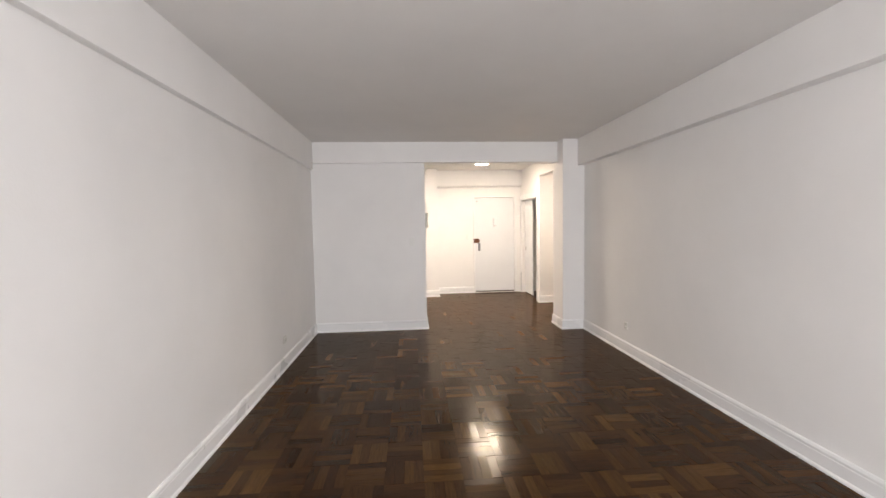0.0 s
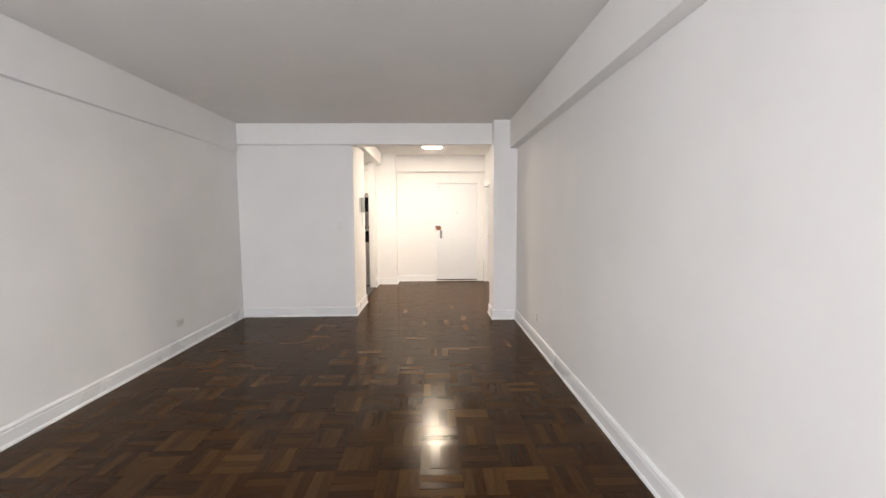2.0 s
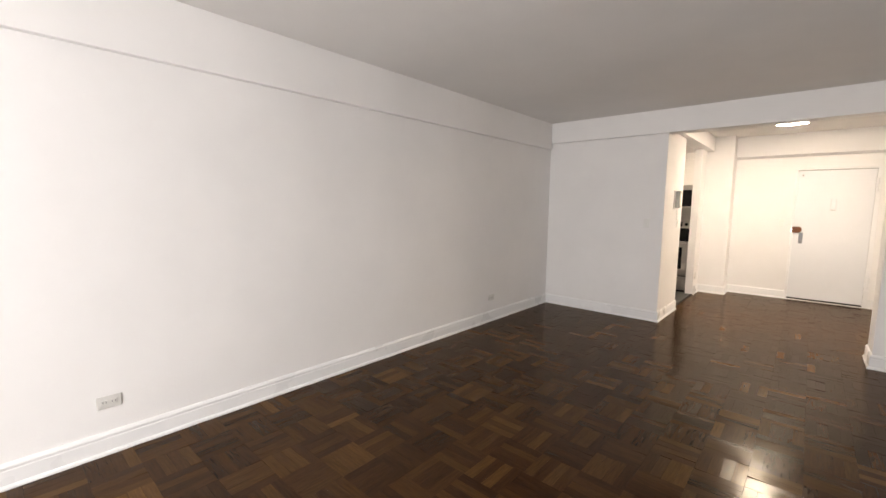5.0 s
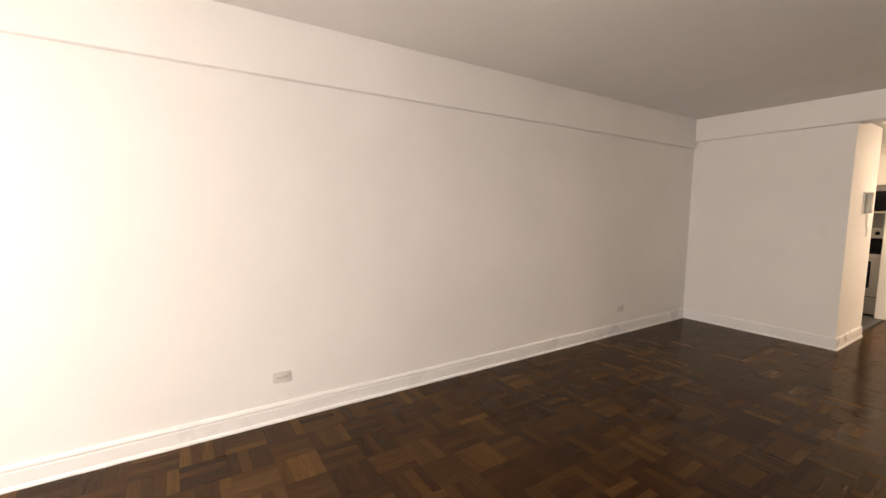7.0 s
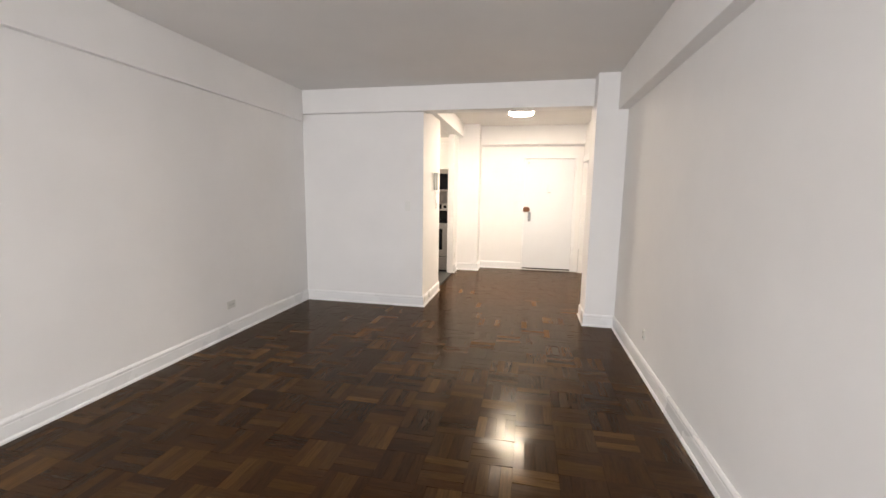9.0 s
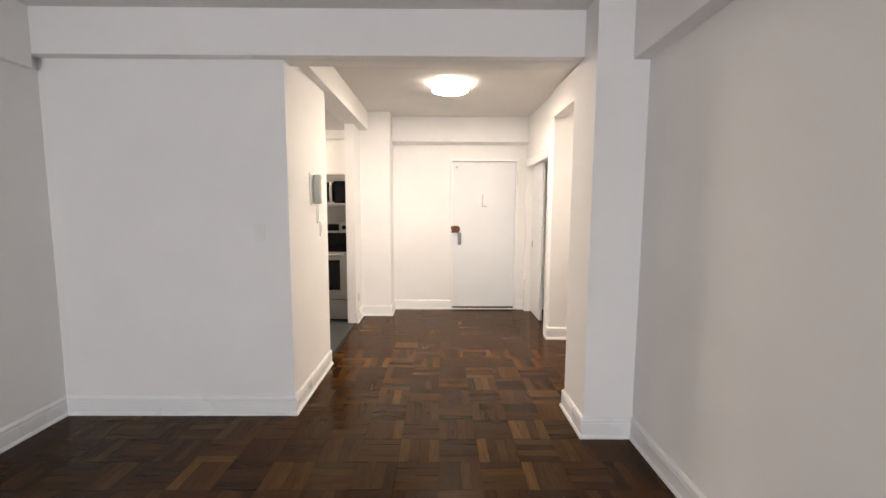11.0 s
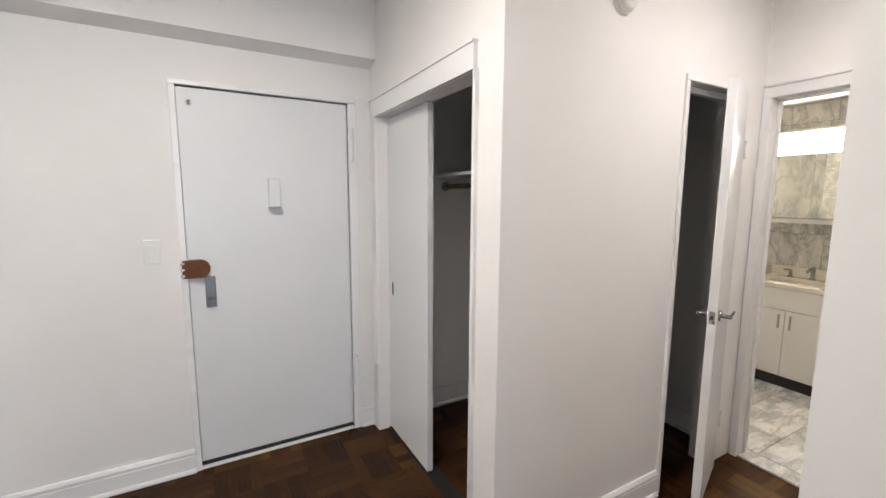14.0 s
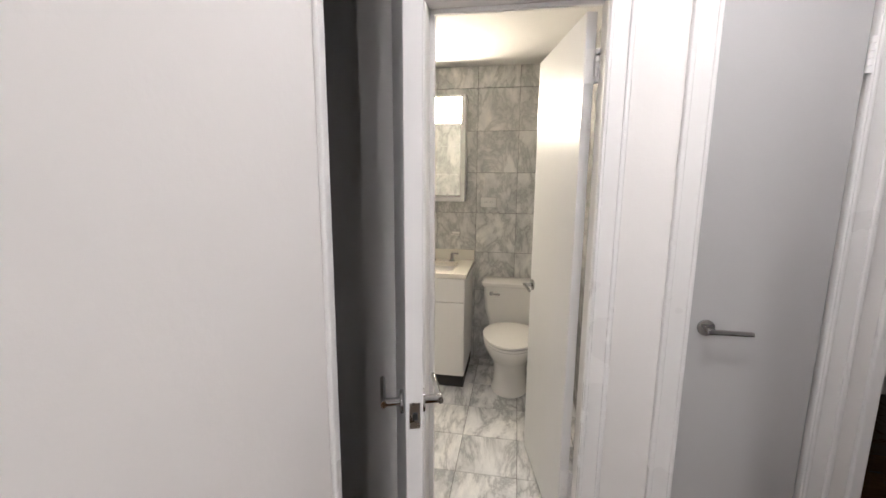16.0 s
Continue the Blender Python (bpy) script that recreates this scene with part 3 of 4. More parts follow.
plate("wall_outlet", "white horizontal outlet above the baseboard", (0, 4.40, 0.302), 90, 0.115, 0.075, "outlet")
plate("wall_outlet", "white horizontal outlet above the baseboard", (0, 0.622, 0.305), 90, 0.115, 0.072, "outlet")
plate("wall_outlet", "white duplex outlet above the baseboard", (3.733, 4.419, 0.310), -90, 0.06, 0.085, "outlet")
plate("wall_outlet", "white duplex outlet near the kitchen opening", (1.52, 8.20, 0.30), 90, 0.07, 0.115, "outlet")
plate("light_switch", "white rocker switch on the grey-white partition", (1.361, 5.828, 1.244), 0, 0.072, 0.118, "switch")
plate("light_switch", "white rocker switch below the intercom", (1.551, 6.546, 1.238), 90, 0.072, 0.12, "switch")
plate("light_switch", "white rocker switch beside the entry door", (2.566, 8.80, 1.222), 0, 0.072, 0.12, "switch")
plate("wall_outlet", "horizontal white outlet on the marble tiles", (7.214, 7.33, 1.29), -90, 0.118, 0.075, "outlet")

# intercom
d = thing("intercom_phone", "grey intercom handset on a white wall plate", "intercom", (1.551, 6.352, 1.552))
d.rotation_euler = (0, 0, radians(90))
part("wall_plate", boxes((-0.086, 0.086, -0.010, 0, -0.12, 0.12), bevel=0.004), "plastic", d)
part("base", boxes((-0.030, 0.036, -0.040, -0.010, -0.110, 0.112), bevel=0.010), "handset", d, "pale grey cradle body")
bm = bmesh.new()
rings = []
for i in range(15):
    f = i / 14
    z = -0.112 + 0.224 * f
    out = 0.050 - 0.012 * math.sin(math.pi * f) + (0.004 if f in (0, 1) else 0.010)
    deep = 0.020 + 0.010 * (abs(2 * f - 1) ** 3)
    wide = 0.025 if 0 < i < 14 else 0.021
    rings.append([(0.002 + wide * math.copysign(abs(math.cos(a)) ** 0.6, math.cos(a)), -out + deep + deep * math.copysign(abs(math.sin(a)) ** 0.6, math.sin(a)) - 0.012, z)
                  for a in [k * math.tau / 16 for k in range(16)]])
loft(bm, rings)
part("handset", bm, "handset", d, "pale grey plastic handset", True)
part("groove", boxes((0.012, 0.024, -0.0615, -0.050, -0.045, 0.055), bevel=0.003), "grey_plastic", d, "dark grip groove")
for x0, x1, low, lab in ((-0.004, 0.046, -0.262, "coiled pale grey cord"),):
    cu = bpy.data.curves.new("cord", "CURVE")
    cu.dimensions, cu.bevel_depth, cu.bevel_resolution = "3D", 0.0028, 1
    sp = cu.splines.new("POLY")
    n = 220
    sp.points.add(n - 1)
    for i in range(n):
        f = i / (n - 1)
        x = x0 + (x1 - x0) * (0.5 - 0.5 * math.cos(math.pi * f))
        z = -0.115 + (low + 0.115) * math.sin(math.pi * f) ** 0.7
        sp.points[i].co = (x + 0.003 * math.cos(f * 240), -0.026 + 0.003 * math.sin(f * 240), z, 1)
    tmp = new("cord_curve", cu)
    me = bpy.data.meshes.new_from_object(tmp.evaluated_get(bpy.context.evaluated_depsgraph_get()))
    bpy.data.objects.remove(tmp)
    me.materials.clear()
    me.materials.append(M["plastic"])
    cord = new("cord", me)
    cord.parent = d
    cord["label"] = lab

# smoke detector
d = thing("smoke_detector", "round white smoke detector on the wall", "smoke detector", (4.295, 7.475, 2.275))
part("base", cyl(bmesh.new(), (0, 0, 0), (0, -0.012, 0), 0.062, n=40), "plastic", d, smooth=True)
bm = cyl(bmesh.new(), (0, -0.012, 0), (0, -0.038, 0), 0.056, 0.046, n=40, bevel=0.006)
part("cover", bm, "plastic", d, smooth=True)
part("vent_ring", cyl(bmesh.new(), (0, -0.0385, 0), (0, -0.040, 0), 0.020, n=24), "grey_plastic", d, smooth=True)
part("test_button", cyl(bmesh.new(), (0, -0.038, 0), (0, -0.043, 0), 0.012, n=20), "plastic", d, smooth=True)

# ceiling lamps
def ceiling_lamp(label, at, r, mat):
    e = thing("ceiling_lamp", label, "lamp", at)
    bm = bmesh.new()
    prof = [(r * 0.93, 0.0), (r * 0.99, -0.004), (r, -0.012), (r, -0.05), (r * 0.97, -0.066)]
    loft(bm, [[(q * math.cos(a), q * math.sin(a), z) for a in [k * math.tau / 48 for k in range(48)]] for q, z in prof])
    part("diffuser_side", bm, mat + "_side", e, smooth=True)
    bm = bmesh.new()
    loft(bm, [[(q * math.cos(a), q * math.sin(a), z) for a in [k * math.tau / 48 for k in range(48)]] for q, z in
              ((r * 1.012, -0.052), (r * 1.018, -0.058), (r * 1.012, -0.066), (r * 0.965, -0.067), (r * 0.965, -0.052))], cap=False)
    part("trim_ring", bm, "plastic", e, "thin pale ring", True)
    bm = bmesh.new()
    loft(bm, [[(q * math.cos(a), q * math.sin(a), z) for a in [k * math.tau / 48 for k in range(48)]] for q, z in
              ((r * 0.962, -0.062), (r * 0.90, -0.072), (r * 0.6, -0.080), (r * 0.2, -0.083))])
    part("diffuser", bm, mat, e, "glowing frosted diffuser", True)


ceiling_lamp("round drum ceiling lamp with glowing frosted diffuser", (2.636, 7.255, TOP), 0.182, "lamp")
ceiling_lamp("round drum ceiling lamp glowing in the alcove", (4.72, 6.62, TOP), 0.15, "alcove_lamp")
ceiling_lamp("small round ceiling lamp glowing in the kitchen", (0.70, 7.86, 2.40), 0.09, "kitchen_lamp")

# ---- kitchen ----
setting("floor_kitchen", boxes((0, 1.505, 5.95, 8.82, -0.02, 0.006)), "slate", "dark slate-grey kitchen floor", "floor")
setting("trim_kitchen_saddle", boxes((1.505, 1.530, 6.75, 8.058, -0.02, 0.009), bevel=0.002), "subfloor", "dark wood strip between floors", "trim")


def bar_handle(parent, at, out, up, length, mat="nickel"):
    at, out, up = Vector(at), Vector(out), Vector(up)
    bm = bmesh.new()
    a, b = at - up * length / 2, at + up * length / 2
    cyl(bm, a + out * 0.028 - up * 0.008, b + out * 0.028 + up * 0.008, 0.0055, n=12)
    for q in (a, b):
        cyl(bm, q, q + out * 0.03, 0.005, n=12)
    part("handle", bm, mat, parent, "brushed metal bar handle", True)


X0, X1 = 0.625, 1.400
d = thing("kitchen_range", "stainless steel electric range with black glass top", "stove", (X0, 8.14, 0.006))
w = X1 - X0
part("body", boxes((0.004, w - 0.004, 0.03, 0.66, 0.03, 0.895), (0.03, w - 0.03, 0.06, 0.6, 0.0, 0.03)), "black", d, "black enamel body")
part("drawer", boxes((0.003, w - 0.003, -0.01, 0.03, 0.028, 0.262), bevel=0.004), "steel", d)
dr = part("drawer_handle", boxes((0.10, w - 0.10, -0.028, -0.010, 0.188, 0.206), bevel=0.004), "steel", d)
od = part("oven_door", boxes((0.003, w - 0.003, -0.012, 0.03, 0.275, 0.868), bevel=0.005), "steel", d)
part("oven_frame", boxes((0.10, w - 0.085, -0.0145, -0.011, 0.395, 0.768), bevel=0.002), "black_glass", od, "black glass oven window")
part("oven_window", boxes((0.155, w - 0.155, -0.0165, -0.0140, 0.455, 0.715), bevel=0.002), "oven_window", od)
bm = bmesh.new()
rings = []
for i in range(13):
    f = i / 12
    x = 0.03 + (w - 0.06) * f
    y = -0.046 - 0.016 * math.sin(math.pi * f)
    rings.append([(x, y + 0.010 * math.cos(a), 0.832 + 0.014 * math.sin(a)) for a in [k * math.tau / 12 for k in range(12)]])
loft(bm, rings)
box(bm, 0.03, 0.06, -0.05, -0.01, 0.822, 0.842, 0.003), box(bm, w - 0.06, w - 0.03, -0.05, -0.01, 0.822, 0.842, 0.003)
part("oven_handle", bm, "steel", od, "curved steel towel-bar handle", True)
part("cooktop", boxes((0.0, w, -0.012, 0.60, 0.880, 0.912), bevel=0.006), "black_glass", d, "black ceramic glass cooktop")
for cx, cy, r in ((0.20, 0.15, 0.10), (0.57, 0.15, 0.08), (0.20, 0.43, 0.08), (0.57, 0.43, 0.10)):
    bm = bmesh.new()
    loft(bm, [[(cx + q * math.cos(a), cy + q * math.sin(a), 0.9126) for a in [k * math.tau / 32 for k in range(32)]] for q in (r, r - 0.004)], cap=False)
    part("burner_ring", bm, "oven_window", d, "faint printed burner ring")
bg = part("backguard", boxes((0.0, w, 0.60, 0.665, 0.905, 1.205), bevel=0.006), "black", d, "black backguard")
cp = part("control_panel", boxes((0.0, w, 0.582, 0.602, 1.065, 1.21), bevel=0.005), "steel", d, "steel control panel")
part("clock", boxes((0.275, 0.545, 0.578, 0.583, 1.095, 1.185), bevel=0.002), "black_glass", cp, "black clock display")
for x in (0.065, 0.155, 0.61, 0.70):
    k = cyl(bmesh.new(), (x, 0.582, 1.138), (x, 0.556, 1.138), 0.030, 0.026, n=24, bevel=0.002)
    box(k, x - 0.004, x + 0.004, 0.548, 0.557, 1.114, 1.162, 0.001)
    part("knob", k, "black", cp, "black control knob", True)

MY = 8.47
d = thing("microwave", "stainless over-range microwave with dark window", "microwave", (0.612, MY, 1.436))
mw = 0.785
part("body", boxes((0, mw, 0.02, 0.35, 0.006, 0.395), bevel=0.003), "black", d)
part("top_grille", boxes((0, mw, -0.012, 0.02, 0.318, 0.398), bevel=0.004), "steel", d, "brushed steel top band")
part("badge", cyl(bmesh.new(), (0.36, -0.012, 0.365), (0.36, -0.016, 0.365), 0.014, n=20), "chrome", d, "small round chrome badge", True)
md = part("door", boxes((0, 0.565, -0.014, 0.02, 0.035, 0.316), bevel=0.004), "black_glass", d, "black glass door in steel frame")
part("door_frame", boxes((0, 0.03, -0.017, -0.013, 0.035, 0.316), (0.03, 0.565, -0.017, -0.013, 0.298, 0.316), (0.03, 0.565, -0.017, -0.013, 0.035, 0.052)), "steel", md)
part("window", boxes((0.085, 0.43, -0.0165, -0.0135, 0.085, 0.265), bevel=0.002), "oven_window", md)
bm = bmesh.new()
rings = []
for i in range(11):
    f = i / 10
    y = -0.022 - 0.034 * math.sin(math.pi * f)
    rings.append([(0.53 + 0.016 * math.cos(a), y + 0.008 * math.sin(a), 0.045 + 0.262 * f) for a in [k * math.tau / 12 for k in range(12)]])
loft(bm, rings)
part("handle", bm, "steel", md, "bowed steel pull handle", True)
cp = part("control_panel", boxes((0.570, mw, -0.012, 0.02, 0.035, 0.316), bevel=0.003), "black_glass", d, "black keypad panel")
bm = bmesh.new()
for r in range(5):
    for c in range(3):
        box(bm, 0.600 + c * 0.04, 0.628 + c * 0.04, -0.0135, -0.0115, 0.06 + r * 0.035, 0.082 + r * 0.035)
part("keypad", bm, "oven_window", cp)
part("bottom_rail", boxes((0, mw, -0.014, 0.02, 0.0, 0.032), bevel=0.004), "steel", d, "steel bottom rail")


def wall_cabinet(label, x0, x1, z0, z1, doors, hz, hx):
    e = thing("wall_cabinet", label, "cabinet", (x0, 8.53, z0), "kitchen wall cabinets")
    part("body", boxes((0, x1 - x0, 0.0, 0.29, 0, z1 - z0)), "cabinet", e)
    n = len(doors) - 1
    for i in range(n):
        a, b = doors[i], doors[i + 1]
        dd = part("door", boxes((a - x0 + 0.001, b - x0 - 0.001, -0.021, -0.001, 0.001, z1 - z0 - 0.001), bevel=0.002), "cabinet", e)
        if hx[i] is not None:
            bar_handle(dd, (hx[i] - x0, -0.021, hz - z0), (0, -1, 0), (0, 0, 1), 0.13)


wall_cabinet("white laminate wall cabinet above the microwave", 0.616, 1.404, 1.842, 2.285, (0.616, 1.006, 1.404), 1.922, (0.963, 1.049))
wall_cabinet("tall white laminate wall cabinet with bar handle", 0.02, 0.610, 1.385, 2.285, (0.02, 0.610), 1.50, (0.30,))
setting("trim_cabinet_filler", boxes((0.0, 1.415, 8.515, 8.82, 2.291, 2.40)), "cabinet", "white filler panel above the wall cabinets", "trim")
d = thing("base_cabinet", "white base cabinet with drawer and dark toe kick", "cabinet", (0.02, 8.17, 0.006))
part("body", boxes((0, 0.592, 0.0, 0.64, 0.10, 0.868)), "cabinet", d)
part("toe_kick", boxes((0, 0.592, 0.05, 0.6, 0, 0.10)), "rubber", d, "black toe kick")
dd = part("drawer_front", boxes((0.003, 0.589, -0.020, -0.001, 0.73, 0.862), bevel=0.002), "cabinet", d)
bar_handle(dd, (0.27, -0.02, 0.80), (0, -1, 0), (1, 0, 0), 0.10)
dd = part("door", boxes((0.003, 0.589, -0.020, -0.001, 0.103, 0.724), bevel=0.002), "cabinet", d)
bar_handle(dd, (0.547, -0.02, 0.63), (0, -1, 0), (0, 0, 1), 0.13)
tagged(link("kitchen_worktop", boxes((0.0, 0.619, 8.135, 8.818, 0.875, 0.912), (0.0, 0.619, 8.798, 8.818, 0.912, 1.01), bevel=0.003), "counter"), "black stone worktop with a low upstand", "worktop")

# ---- bathroom ----
d = thing("vanity", "white bathroom vanity cabinet with black toe kick", "cabinet", (6.722, 7.442, 0.012))
part("body", boxes((0.0, 0.49, 0, 0.60, 0.085, 0.79), bevel=0.002), "cabinet", d)
part("toe_kick", boxes((0.03, 0.48, 0.004, 0.596, 0, 0.085)), "rubber", d, "black toe kick")
part("toe_face", boxes((0.0, 0.03, 0.002, 0.598, 0, 0.083)), "rubber", d)
part("drawer_front", boxes((-0.019, -0.001, 0.003, 0.597, 0.625, 0.785), bevel=0.002), "cabinet", d)
for a, b, hy in ((0.003, 0.298, 0.262), (0.302, 0.597, 0.338)):
    dd = part("door", boxes((-0.019, -0.001, a, b, 0.09, 0.618), bevel=0.002), "cabinet", d)
    part("handle", boxes((-0.032, -0.019, hy - 0.006, hy + 0.006, 0.475, 0.585), bevel=0.002), "nickel", dd, "flat metal pull")
d = thing("washbasin", "cream stone washbasin top with rectangular basin", "washbasin", (6.690, 7.430, 0.805))
part("slab", boxes((0, 0.10, 0, 0.63, 0, 0.03), (0.40, 0.527, 0, 0.63, 0, 0.03), (0.10, 0.40, 0, 0.11, 0, 0.03), (0.10, 0.40, 0.52, 0.63, 0, 0.03)), "quartz", d)
part("backsplash", boxes((0.507, 0.527, 0, 0.63, 0.03, 0.112), bevel=0.002), "quartz", d)
bm = bmesh.new()
def rr(x0, x1, y0, y1, z, r=0.05, n=5):
    pts = []
    for cx, cy, s in ((x1 - r, y1 - r, 0), (x0 + r, y1 - r, 1), (x0 + r, y0 + r, 2), (x1 - r, y0 + r, 3)):
        for k in range(n):
            a = (s + k / (n - 1)) * math.pi / 2
            pts.append((cx + r * math.cos(a), cy + r * math.sin(a), z))
    return pts
loft(bm, [rr(0.09, 0.41, 0.10, 0.53, -0.002), rr(0.10, 0.40, 0.11, 0.52, -0.004), rr(0.115, 0.385, 0.125, 0.505, -0.08), rr(0.15, 0.35, 0.16, 0.47, -0.12)], cap=False)
bm.faces.new([bm.verts.new(p) for p in rr(0.15, 0.35, 0.16, 0.47, -0.12)])
part("basin", bm, "porcelain", d, "white undermount basin", True)
d = thing("faucet", "three-piece chrome faucet behind the basin", "faucet", (7.13, 7.745, 0.835))
bm = cyl(bmesh.new(), (0, 0, 0), (0, 0, 0.012), 0.026, bevel=0.002)
cyl(bm, (0, 0, 0.01), (0, 0, 0.10), 0.015)
cyl(bm, (0.008, 0, 0.098), (-0.115, 0, 0.082), 0.013, 0.010)
cyl(bm, (-0.105, 0, 0.085), (-0.107, 0, 0.066), 0.009)
part("spout", bm, "chrome", d, smooth=True)
for y in (-0.15, 0.15):
    bm = cyl(bmesh.new(), (0, y, 0), (0, y, 0.010), 0.024, bevel=0.002)
    cyl(bm, (0, y, 0.01), (0, y, 0.058), 0.013, 0.011)
    box(bm, -0.012, 0.012, y - (0.05 if y < 0 else 0.008), y + (0.05 if y > 0 else 0.008), 0.056, 0.066, 0.003)
    part("tap", bm, "chrome", d, smooth=True)

d = thing("mirror_cabinet", "white mirrored medicine cabinet with lit top panel", "cabinet", (7.105, 7.502, 1.296))
cw, ch = 0.60, 0.767
part("case", boxes((0.006, 0.113, 0, cw, 0, ch), bevel=0.003), "trim", d)
part("frame", boxes((-0.008, 0.006, 0, 0.032, 0, ch), (-0.008, 0.006, cw - 0.032, cw, 0, ch), (-0.008, 0.006, 0.032, cw - 0.032, 0, 0.035), (-0.008, 0.006, 0.032, cw - 0.032, ch - 0.02, ch), bevel=0.003), "trim", d)
part("light_panel", boxes((-0.006, 0.006, 0.032, cw - 0.032, 0.572, ch - 0.02), bevel=0.002), "bath_lamp", d, "glowing frosted light panel")
for a, b in ((0.034, 0.298), (0.302, cw - 0.034)):
    md = part("mirror_door", boxes((-0.005, 0.003, a, b, 0.036, 0.568)), "mirror", d, "mirror glass door")
    part("bottom_rail", boxes((-0.007, 0.004, a, b, 0.036, 0.050)), "chrome", md)

d = thing("toilet", "white porcelain two-piece toilet with closed lid", "toilet", (7.20, 7.125, 0.012))


def oval(cx, rx0, rx1, ry, z, n=28):
    """An egg-shaped ring: rx0 towards the front, rx1 towards the wall."""
    return [(cx + (rx1 if math.cos(a) > 0 else rx0) * math.cos(a), ry * math.sin(a), z) for a in [k * math.tau / n for k in range(n)]]


bm = bmesh.new()
loft(bm, [oval(-0.40, 0.17, 0.22, 0.128, 0.0), oval(-0.40, 0.17, 0.22, 0.130, 0.018), oval(-0.40, 0.152, 0.22, 0.116, 0.04), oval(-0.40, 0.148, 0.22, 0.112, 0.13), oval(-0.41, 0.160, 0.22, 0.116, 0.20),
          oval(-0.43, 0.205, 0.23, 0.140, 0.26), oval(-0.44, 0.255, 0.24, 0.174, 0.325), oval(-0.44, 0.272, 0.24, 0.186, 0.362), oval(-0.44, 0.270, 0.24, 0.184, 0.374)])
part("bowl", bm, "porcelain", d, smooth=True)
bm = bmesh.new()
loft(bm, [oval(-0.44, 0.272, 0.20, 0.184, 0.376), oval(-0.44, 0.280, 0.20, 0.189, 0.382), oval(-0.44, 0.278, 0.20, 0.187, 0.394)])
part("seat", bm, "porcelain", d, smooth=True)
# solid black layer, the shade between seat and lid put in as colour
bm = bmesh.new()
loft(bm, [oval(-0.44, 0.264, 0.20, 0.176, 0.394), oval(-0.44, 0.264, 0.20, 0.176, 0.399)])
part("lid_gap_shade", bm, "rubber", d, "black layer standing in for the shaded gap between seat and lid", True)
bm = bmesh.new()
loft(bm, [oval(-0.44, 0.276, 0.21, 0.188, 0.399), oval(-0.44, 0.284, 0.21, 0.192, 0.405), oval(-0.44, 0.280, 0.21, 0.189, 0.416), oval(-0.44, 0.245, 0.17, 0.160, 0.423)])
part("lid", bm, "porcelain", d, "closed white lid", True)
bm = bmesh.new()
def trr(x0, x1, y0, y1, z): return rr(x0, x1, y0, y1, z, 0.035, 5)
loft(bm, [trr(-0.17, -0.01, -0.165, 0.165, 0.35), trr(-0.185, -0.005, -0.205, 0.205, 0.50), trr(-0.19, -0.002, -0.215, 0.215, 0.665)])
part("tank", bm, "porcelain", d, smooth=True)
bm = bmesh.new()
loft(bm, [trr(-0.198, 0.0, -0.222, 0.222, 0.666), trr(-0.205, 0.002, -0.228, 0.228, 0.674), trr(-0.205, 0.002, -0.228, 0.228, 0.694), trr(-0.195, -0.004, -0.218, 0.218, 0.702)])
part("tank_lid", bm, "porcelain", d, smooth=True)
bm = cyl(bmesh.new(), (-0.188, 0.155, 0.615), (-0.205, 0.155, 0.615), 0.014)
box(bm, -0.214, -0.204, 0.09, 0.165, 0.606, 0.622, 0.003)
part("flush_lever", bm, "chrome", d, "small chrome flush lever", True)
d = thing("soap_holder", "small pale soap holder on the marble tiles", "soap holder", (7.214, 7.58, 1.045))
part("rose", boxes((-0.008, 0, -0.03, 0.03, -0.012, 0.012), bevel=0.003), "porcelain", d)
part("lip", boxes((-0.045, -0.006, -0.035, 0.035, -0.014, -0.005), bevel=0.003), "porcelain", d)

# ---- floors, tiles and parquet ----
sub = setting("floor", boxes((-0.15, 5.50, -2.65, 8.95, -0.16, -0.012), (5.50, 7.35, 4.15, 6.05, -0.16, -0.012)), "subfloor", "dark-stained basket-weave parquet with a gloss coat", "floor")
bath_floor = setting("floor_bath", boxes((5.50, 7.35, 6.05, 8.35, -0.16, 0.006)), "grout", "white and grey marble tiled bathroom floor", "floor")
bath_wall = setting("wall_bath_east", boxes((7.226, 7.36, 6.60, 8.35, 0, 2.40)), "grout", "grey marble tiled bathroom wall", "wall")


def slab_mesh(name, sx, sy, sz, chamfer, mat):
    """A thin piece with chamfered upper edges; its top lies at z 0."""
    a, b, c = sx / 2, sy / 2, chamfer
    v = [(x, y, -sz) for x, y in ((-a, -b), (a, -b), (a, b), (-a, b))]
    v += [(x, y, -c) for x, y in ((-a, -b), (a, -b), (a, b), (-a, b))]
    v += [(x, y, 0) for x, y in ((-a + c, -b + c), (a - c, -b + c), (a - c, b - c), (-a + c, b - c))]
    f = [(8, 9, 10, 11)]
    for k in (0, 4):
        f += [(k + i, k + (i + 1) % 4, k + 4 + (i + 1) % 4, k + 4 + i) for i in range(4)]
    me = bpy.data.meshes.new(name)
    me.from_pydata(v, [], f)
    me.materials.append(M[mat])
    return me, v, f


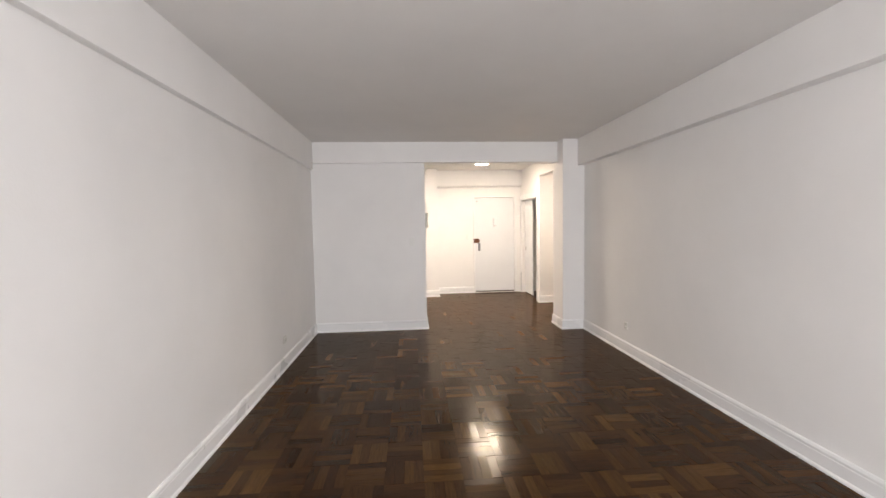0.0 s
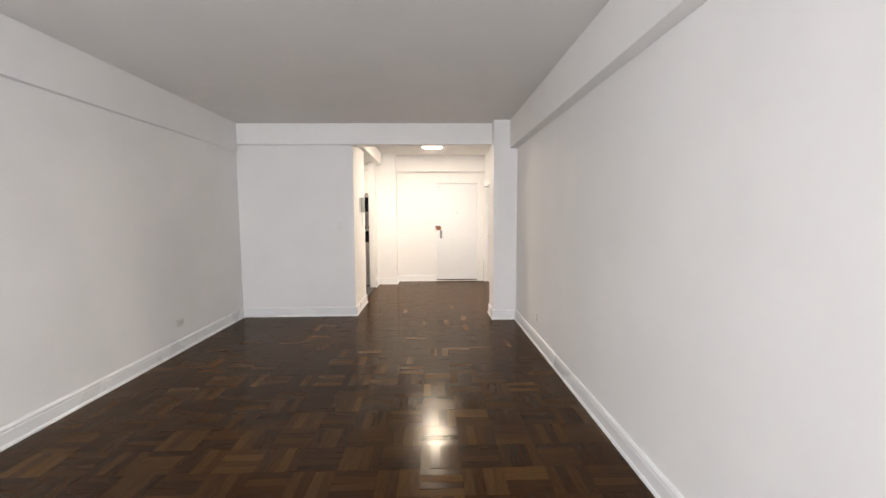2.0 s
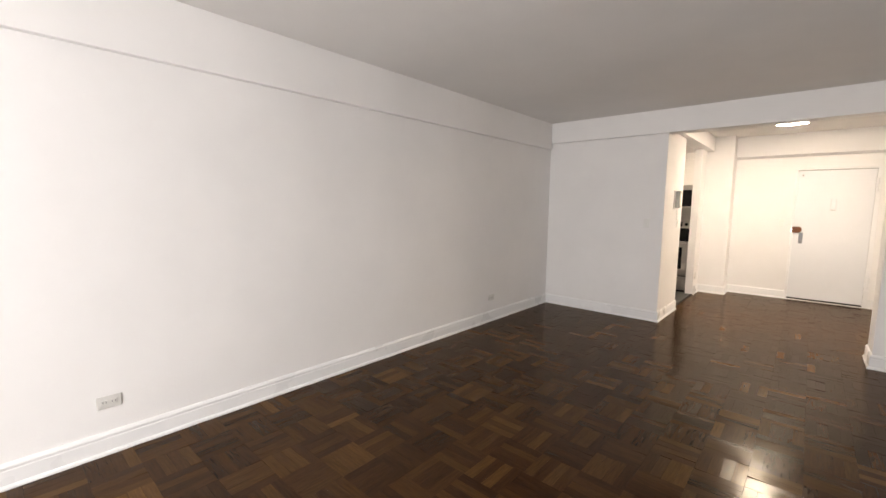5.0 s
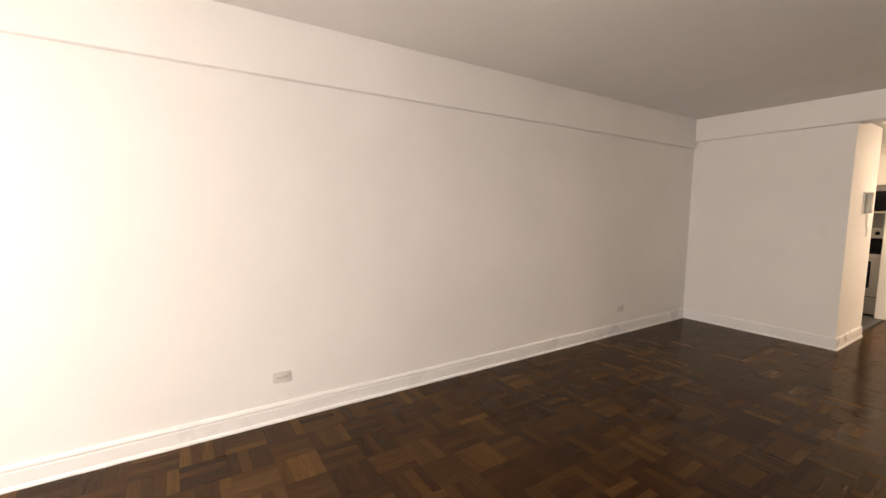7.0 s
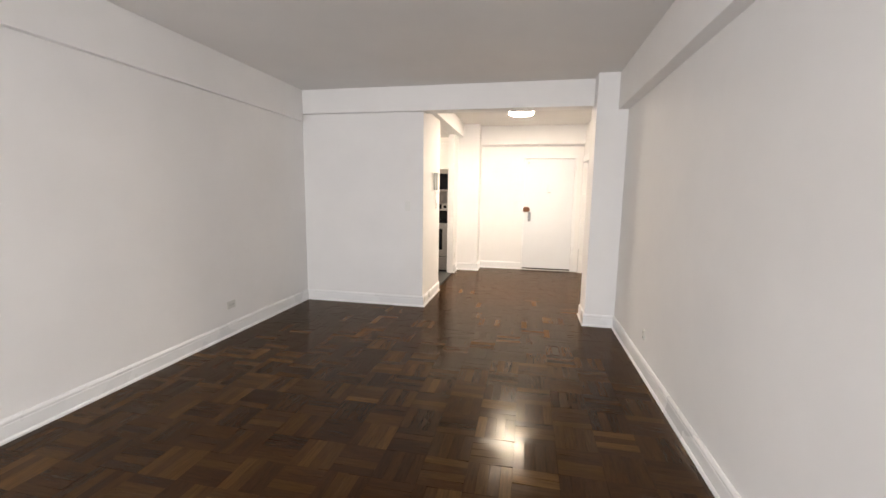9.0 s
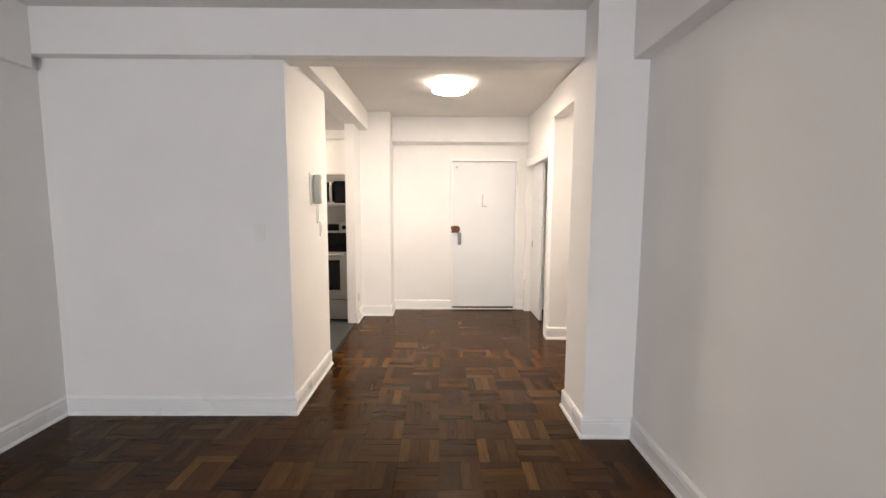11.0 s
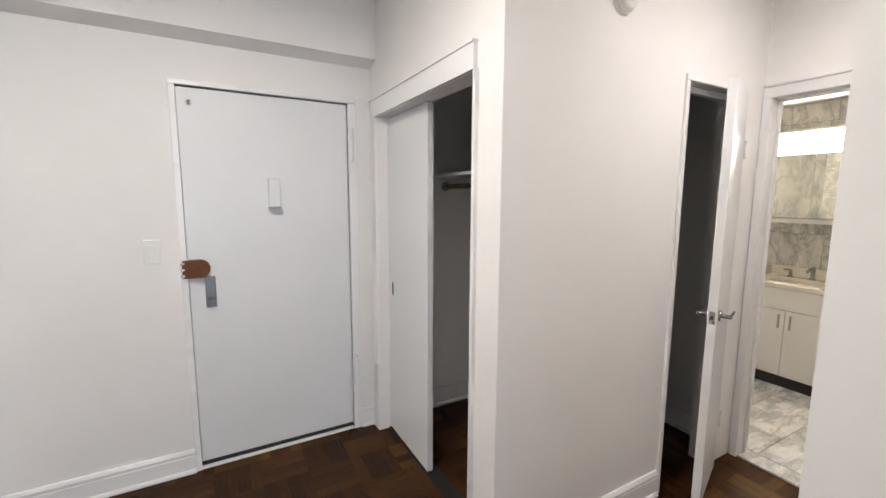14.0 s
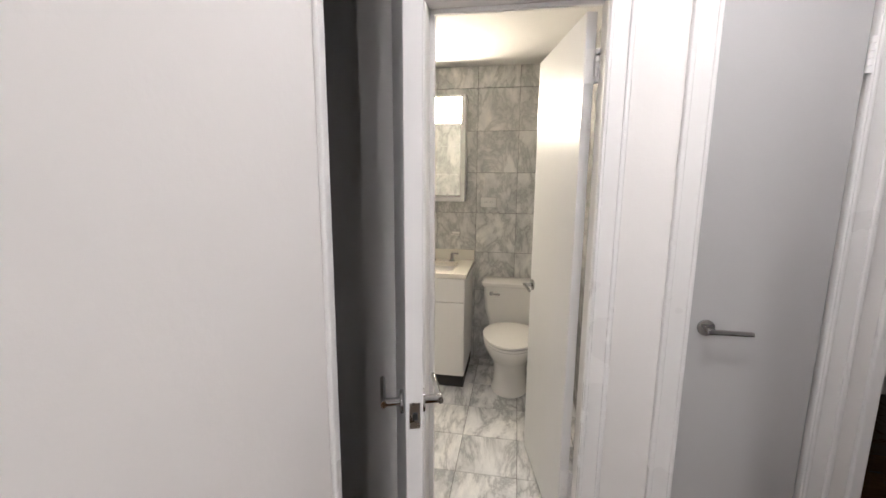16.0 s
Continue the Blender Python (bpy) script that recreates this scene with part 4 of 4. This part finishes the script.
rng = random.Random(7)
TILE = 0.3065
tile_me, _, _ = slab_mesh("tile", TILE - 0.003, TILE - 0.003, 0.007, 0.0012, "wall_tile")
for r in range(8):
    for c in range(6):
        y, z = 7.425 - TILE * (c - 2.5), 2.126 - TILE * (r - 0.5)
        if z + TILE / 2 < 0.02 or not 6.62 < y < 8.3:
            continue
        o = new("tile", tile_me)
        o.parent = bath_wall
        o.matrix_basis = Matrix.Translation((7.219 + rng.uniform(-0.0006, 0.0006), y, z)) @ Euler((0, radians(-90), 0)).to_matrix().to_4x4() @ pose(0, 0, 0, 0, 0, 90 * rng.randrange(4))
ftile_me, _, _ = slab_mesh("tile", TILE - 0.003, TILE - 0.003, 0.007, 0.0012, "floor_tile")
for r in range(6):
    for c in range(6):
        o = new("tile", ftile_me)
        o.parent = bath_floor
        o.matrix_basis = pose(5.70 + TILE * r + 0.02, 7.069 + TILE * (c - 1.5 + 0.0), 0.0125 + rng.uniform(-0.0004, 0.0004), 0, 0, 90 * rng.randrange(4))

# parquet of four fingers to a block, turned block by block
BLOCK, FINGERS = 0.229, 4
FW = BLOCK / FINGERS
finger_me, fv, ff = slab_mesh("finger", BLOCK - 0.0004, FW - 0.0004, 0.011, 0.0003, "finger")
REGIONS = [(0, 3.75, SOUTH, 5.84), (1.50, 3.86, 5.84, 8.82), (3.86, 5.60, 4.9, 8.82), (5.5, 7.3, 4.3, 5.95)]
rest, single = {0: ([], []), 1: ([], [])}, 0
for i in range(0, 32):
    for j in range(0, 51):
        cx, cy = 0.02 + BLOCK * (i + 0.5), SOUTH + BLOCK * (j + 0.5)
        if not any(x0 - 0.11 < cx < x1 + 0.11 and y0 - 0.11 < cy < y1 + 0.11 for x0, x1, y0, y1 in REGIONS):
            continue
        turn = (i + j) % 2
        for k in range(FINGERS):
            off = (k - (FINGERS - 1) / 2) * FW
            x, y = (cx, cy + off) if turn else (cx + off, cy)
            m = Matrix.Translation((x, y, rng.uniform(-0.0005, 0.0003))) @ Euler((radians(rng.gauss(0, 0.48)), radians(rng.gauss(0, 0.48)), 0 if turn else math.pi / 2)).to_matrix().to_4x4()
            if 1.7 < x < 3.45 and 6.1 < y < 7.6 and single < 298:
                o = new("finger", finger_me)
                o.parent = sub
                o.matrix_basis = m
                single += 1
            else:
                rest_v, rest_f = rest[turn]
                n = len(rest_v)
                rest_v += [tuple(m @ Vector(p)) for p in fv]
                rest_f += [tuple(q + n for q in f) for f in ff]
for turn, (rest_v, rest_f) in rest.items():
    me = bpy.data.meshes.new("parquet_fingers")
    me.from_pydata(rest_v, [], rest_f)
    me.materials.append(M["fingers_x" if turn else "fingers_y"])
    o = new("parquet_fingers", me)
    o.parent = sub
    o["kind"] = "stuff"

# tiles on the bathroom's entrance side
tv, tf = [], []
_, pv, pf = slab_mesh("tile", TILE - 0.003, TILE - 0.003, 0.006, 0.0012, "wall_tile")
for r in range(8):
    for c in range(3):
        m = pose(5.557, 7.60 + TILE * c, 2.126 - TILE * (r - 0.5) if r else 2.2, 0, 90, 0)
        if r == 0:
            continue
        n = len(tv)
        tv += [tuple(m @ Vector(p)) for p in pv]
        tf += [tuple(q + n for q in f) for f in pf]
me = bpy.data.meshes.new("wall_bath_tiles")
me.from_pydata(tv, [], tf)
me.materials.append(M["wall_tile"])
tagged(new("wall_bath_tiles", me), "grey marble tiles on the bathroom's entrance wall", "wall", kind="structure")
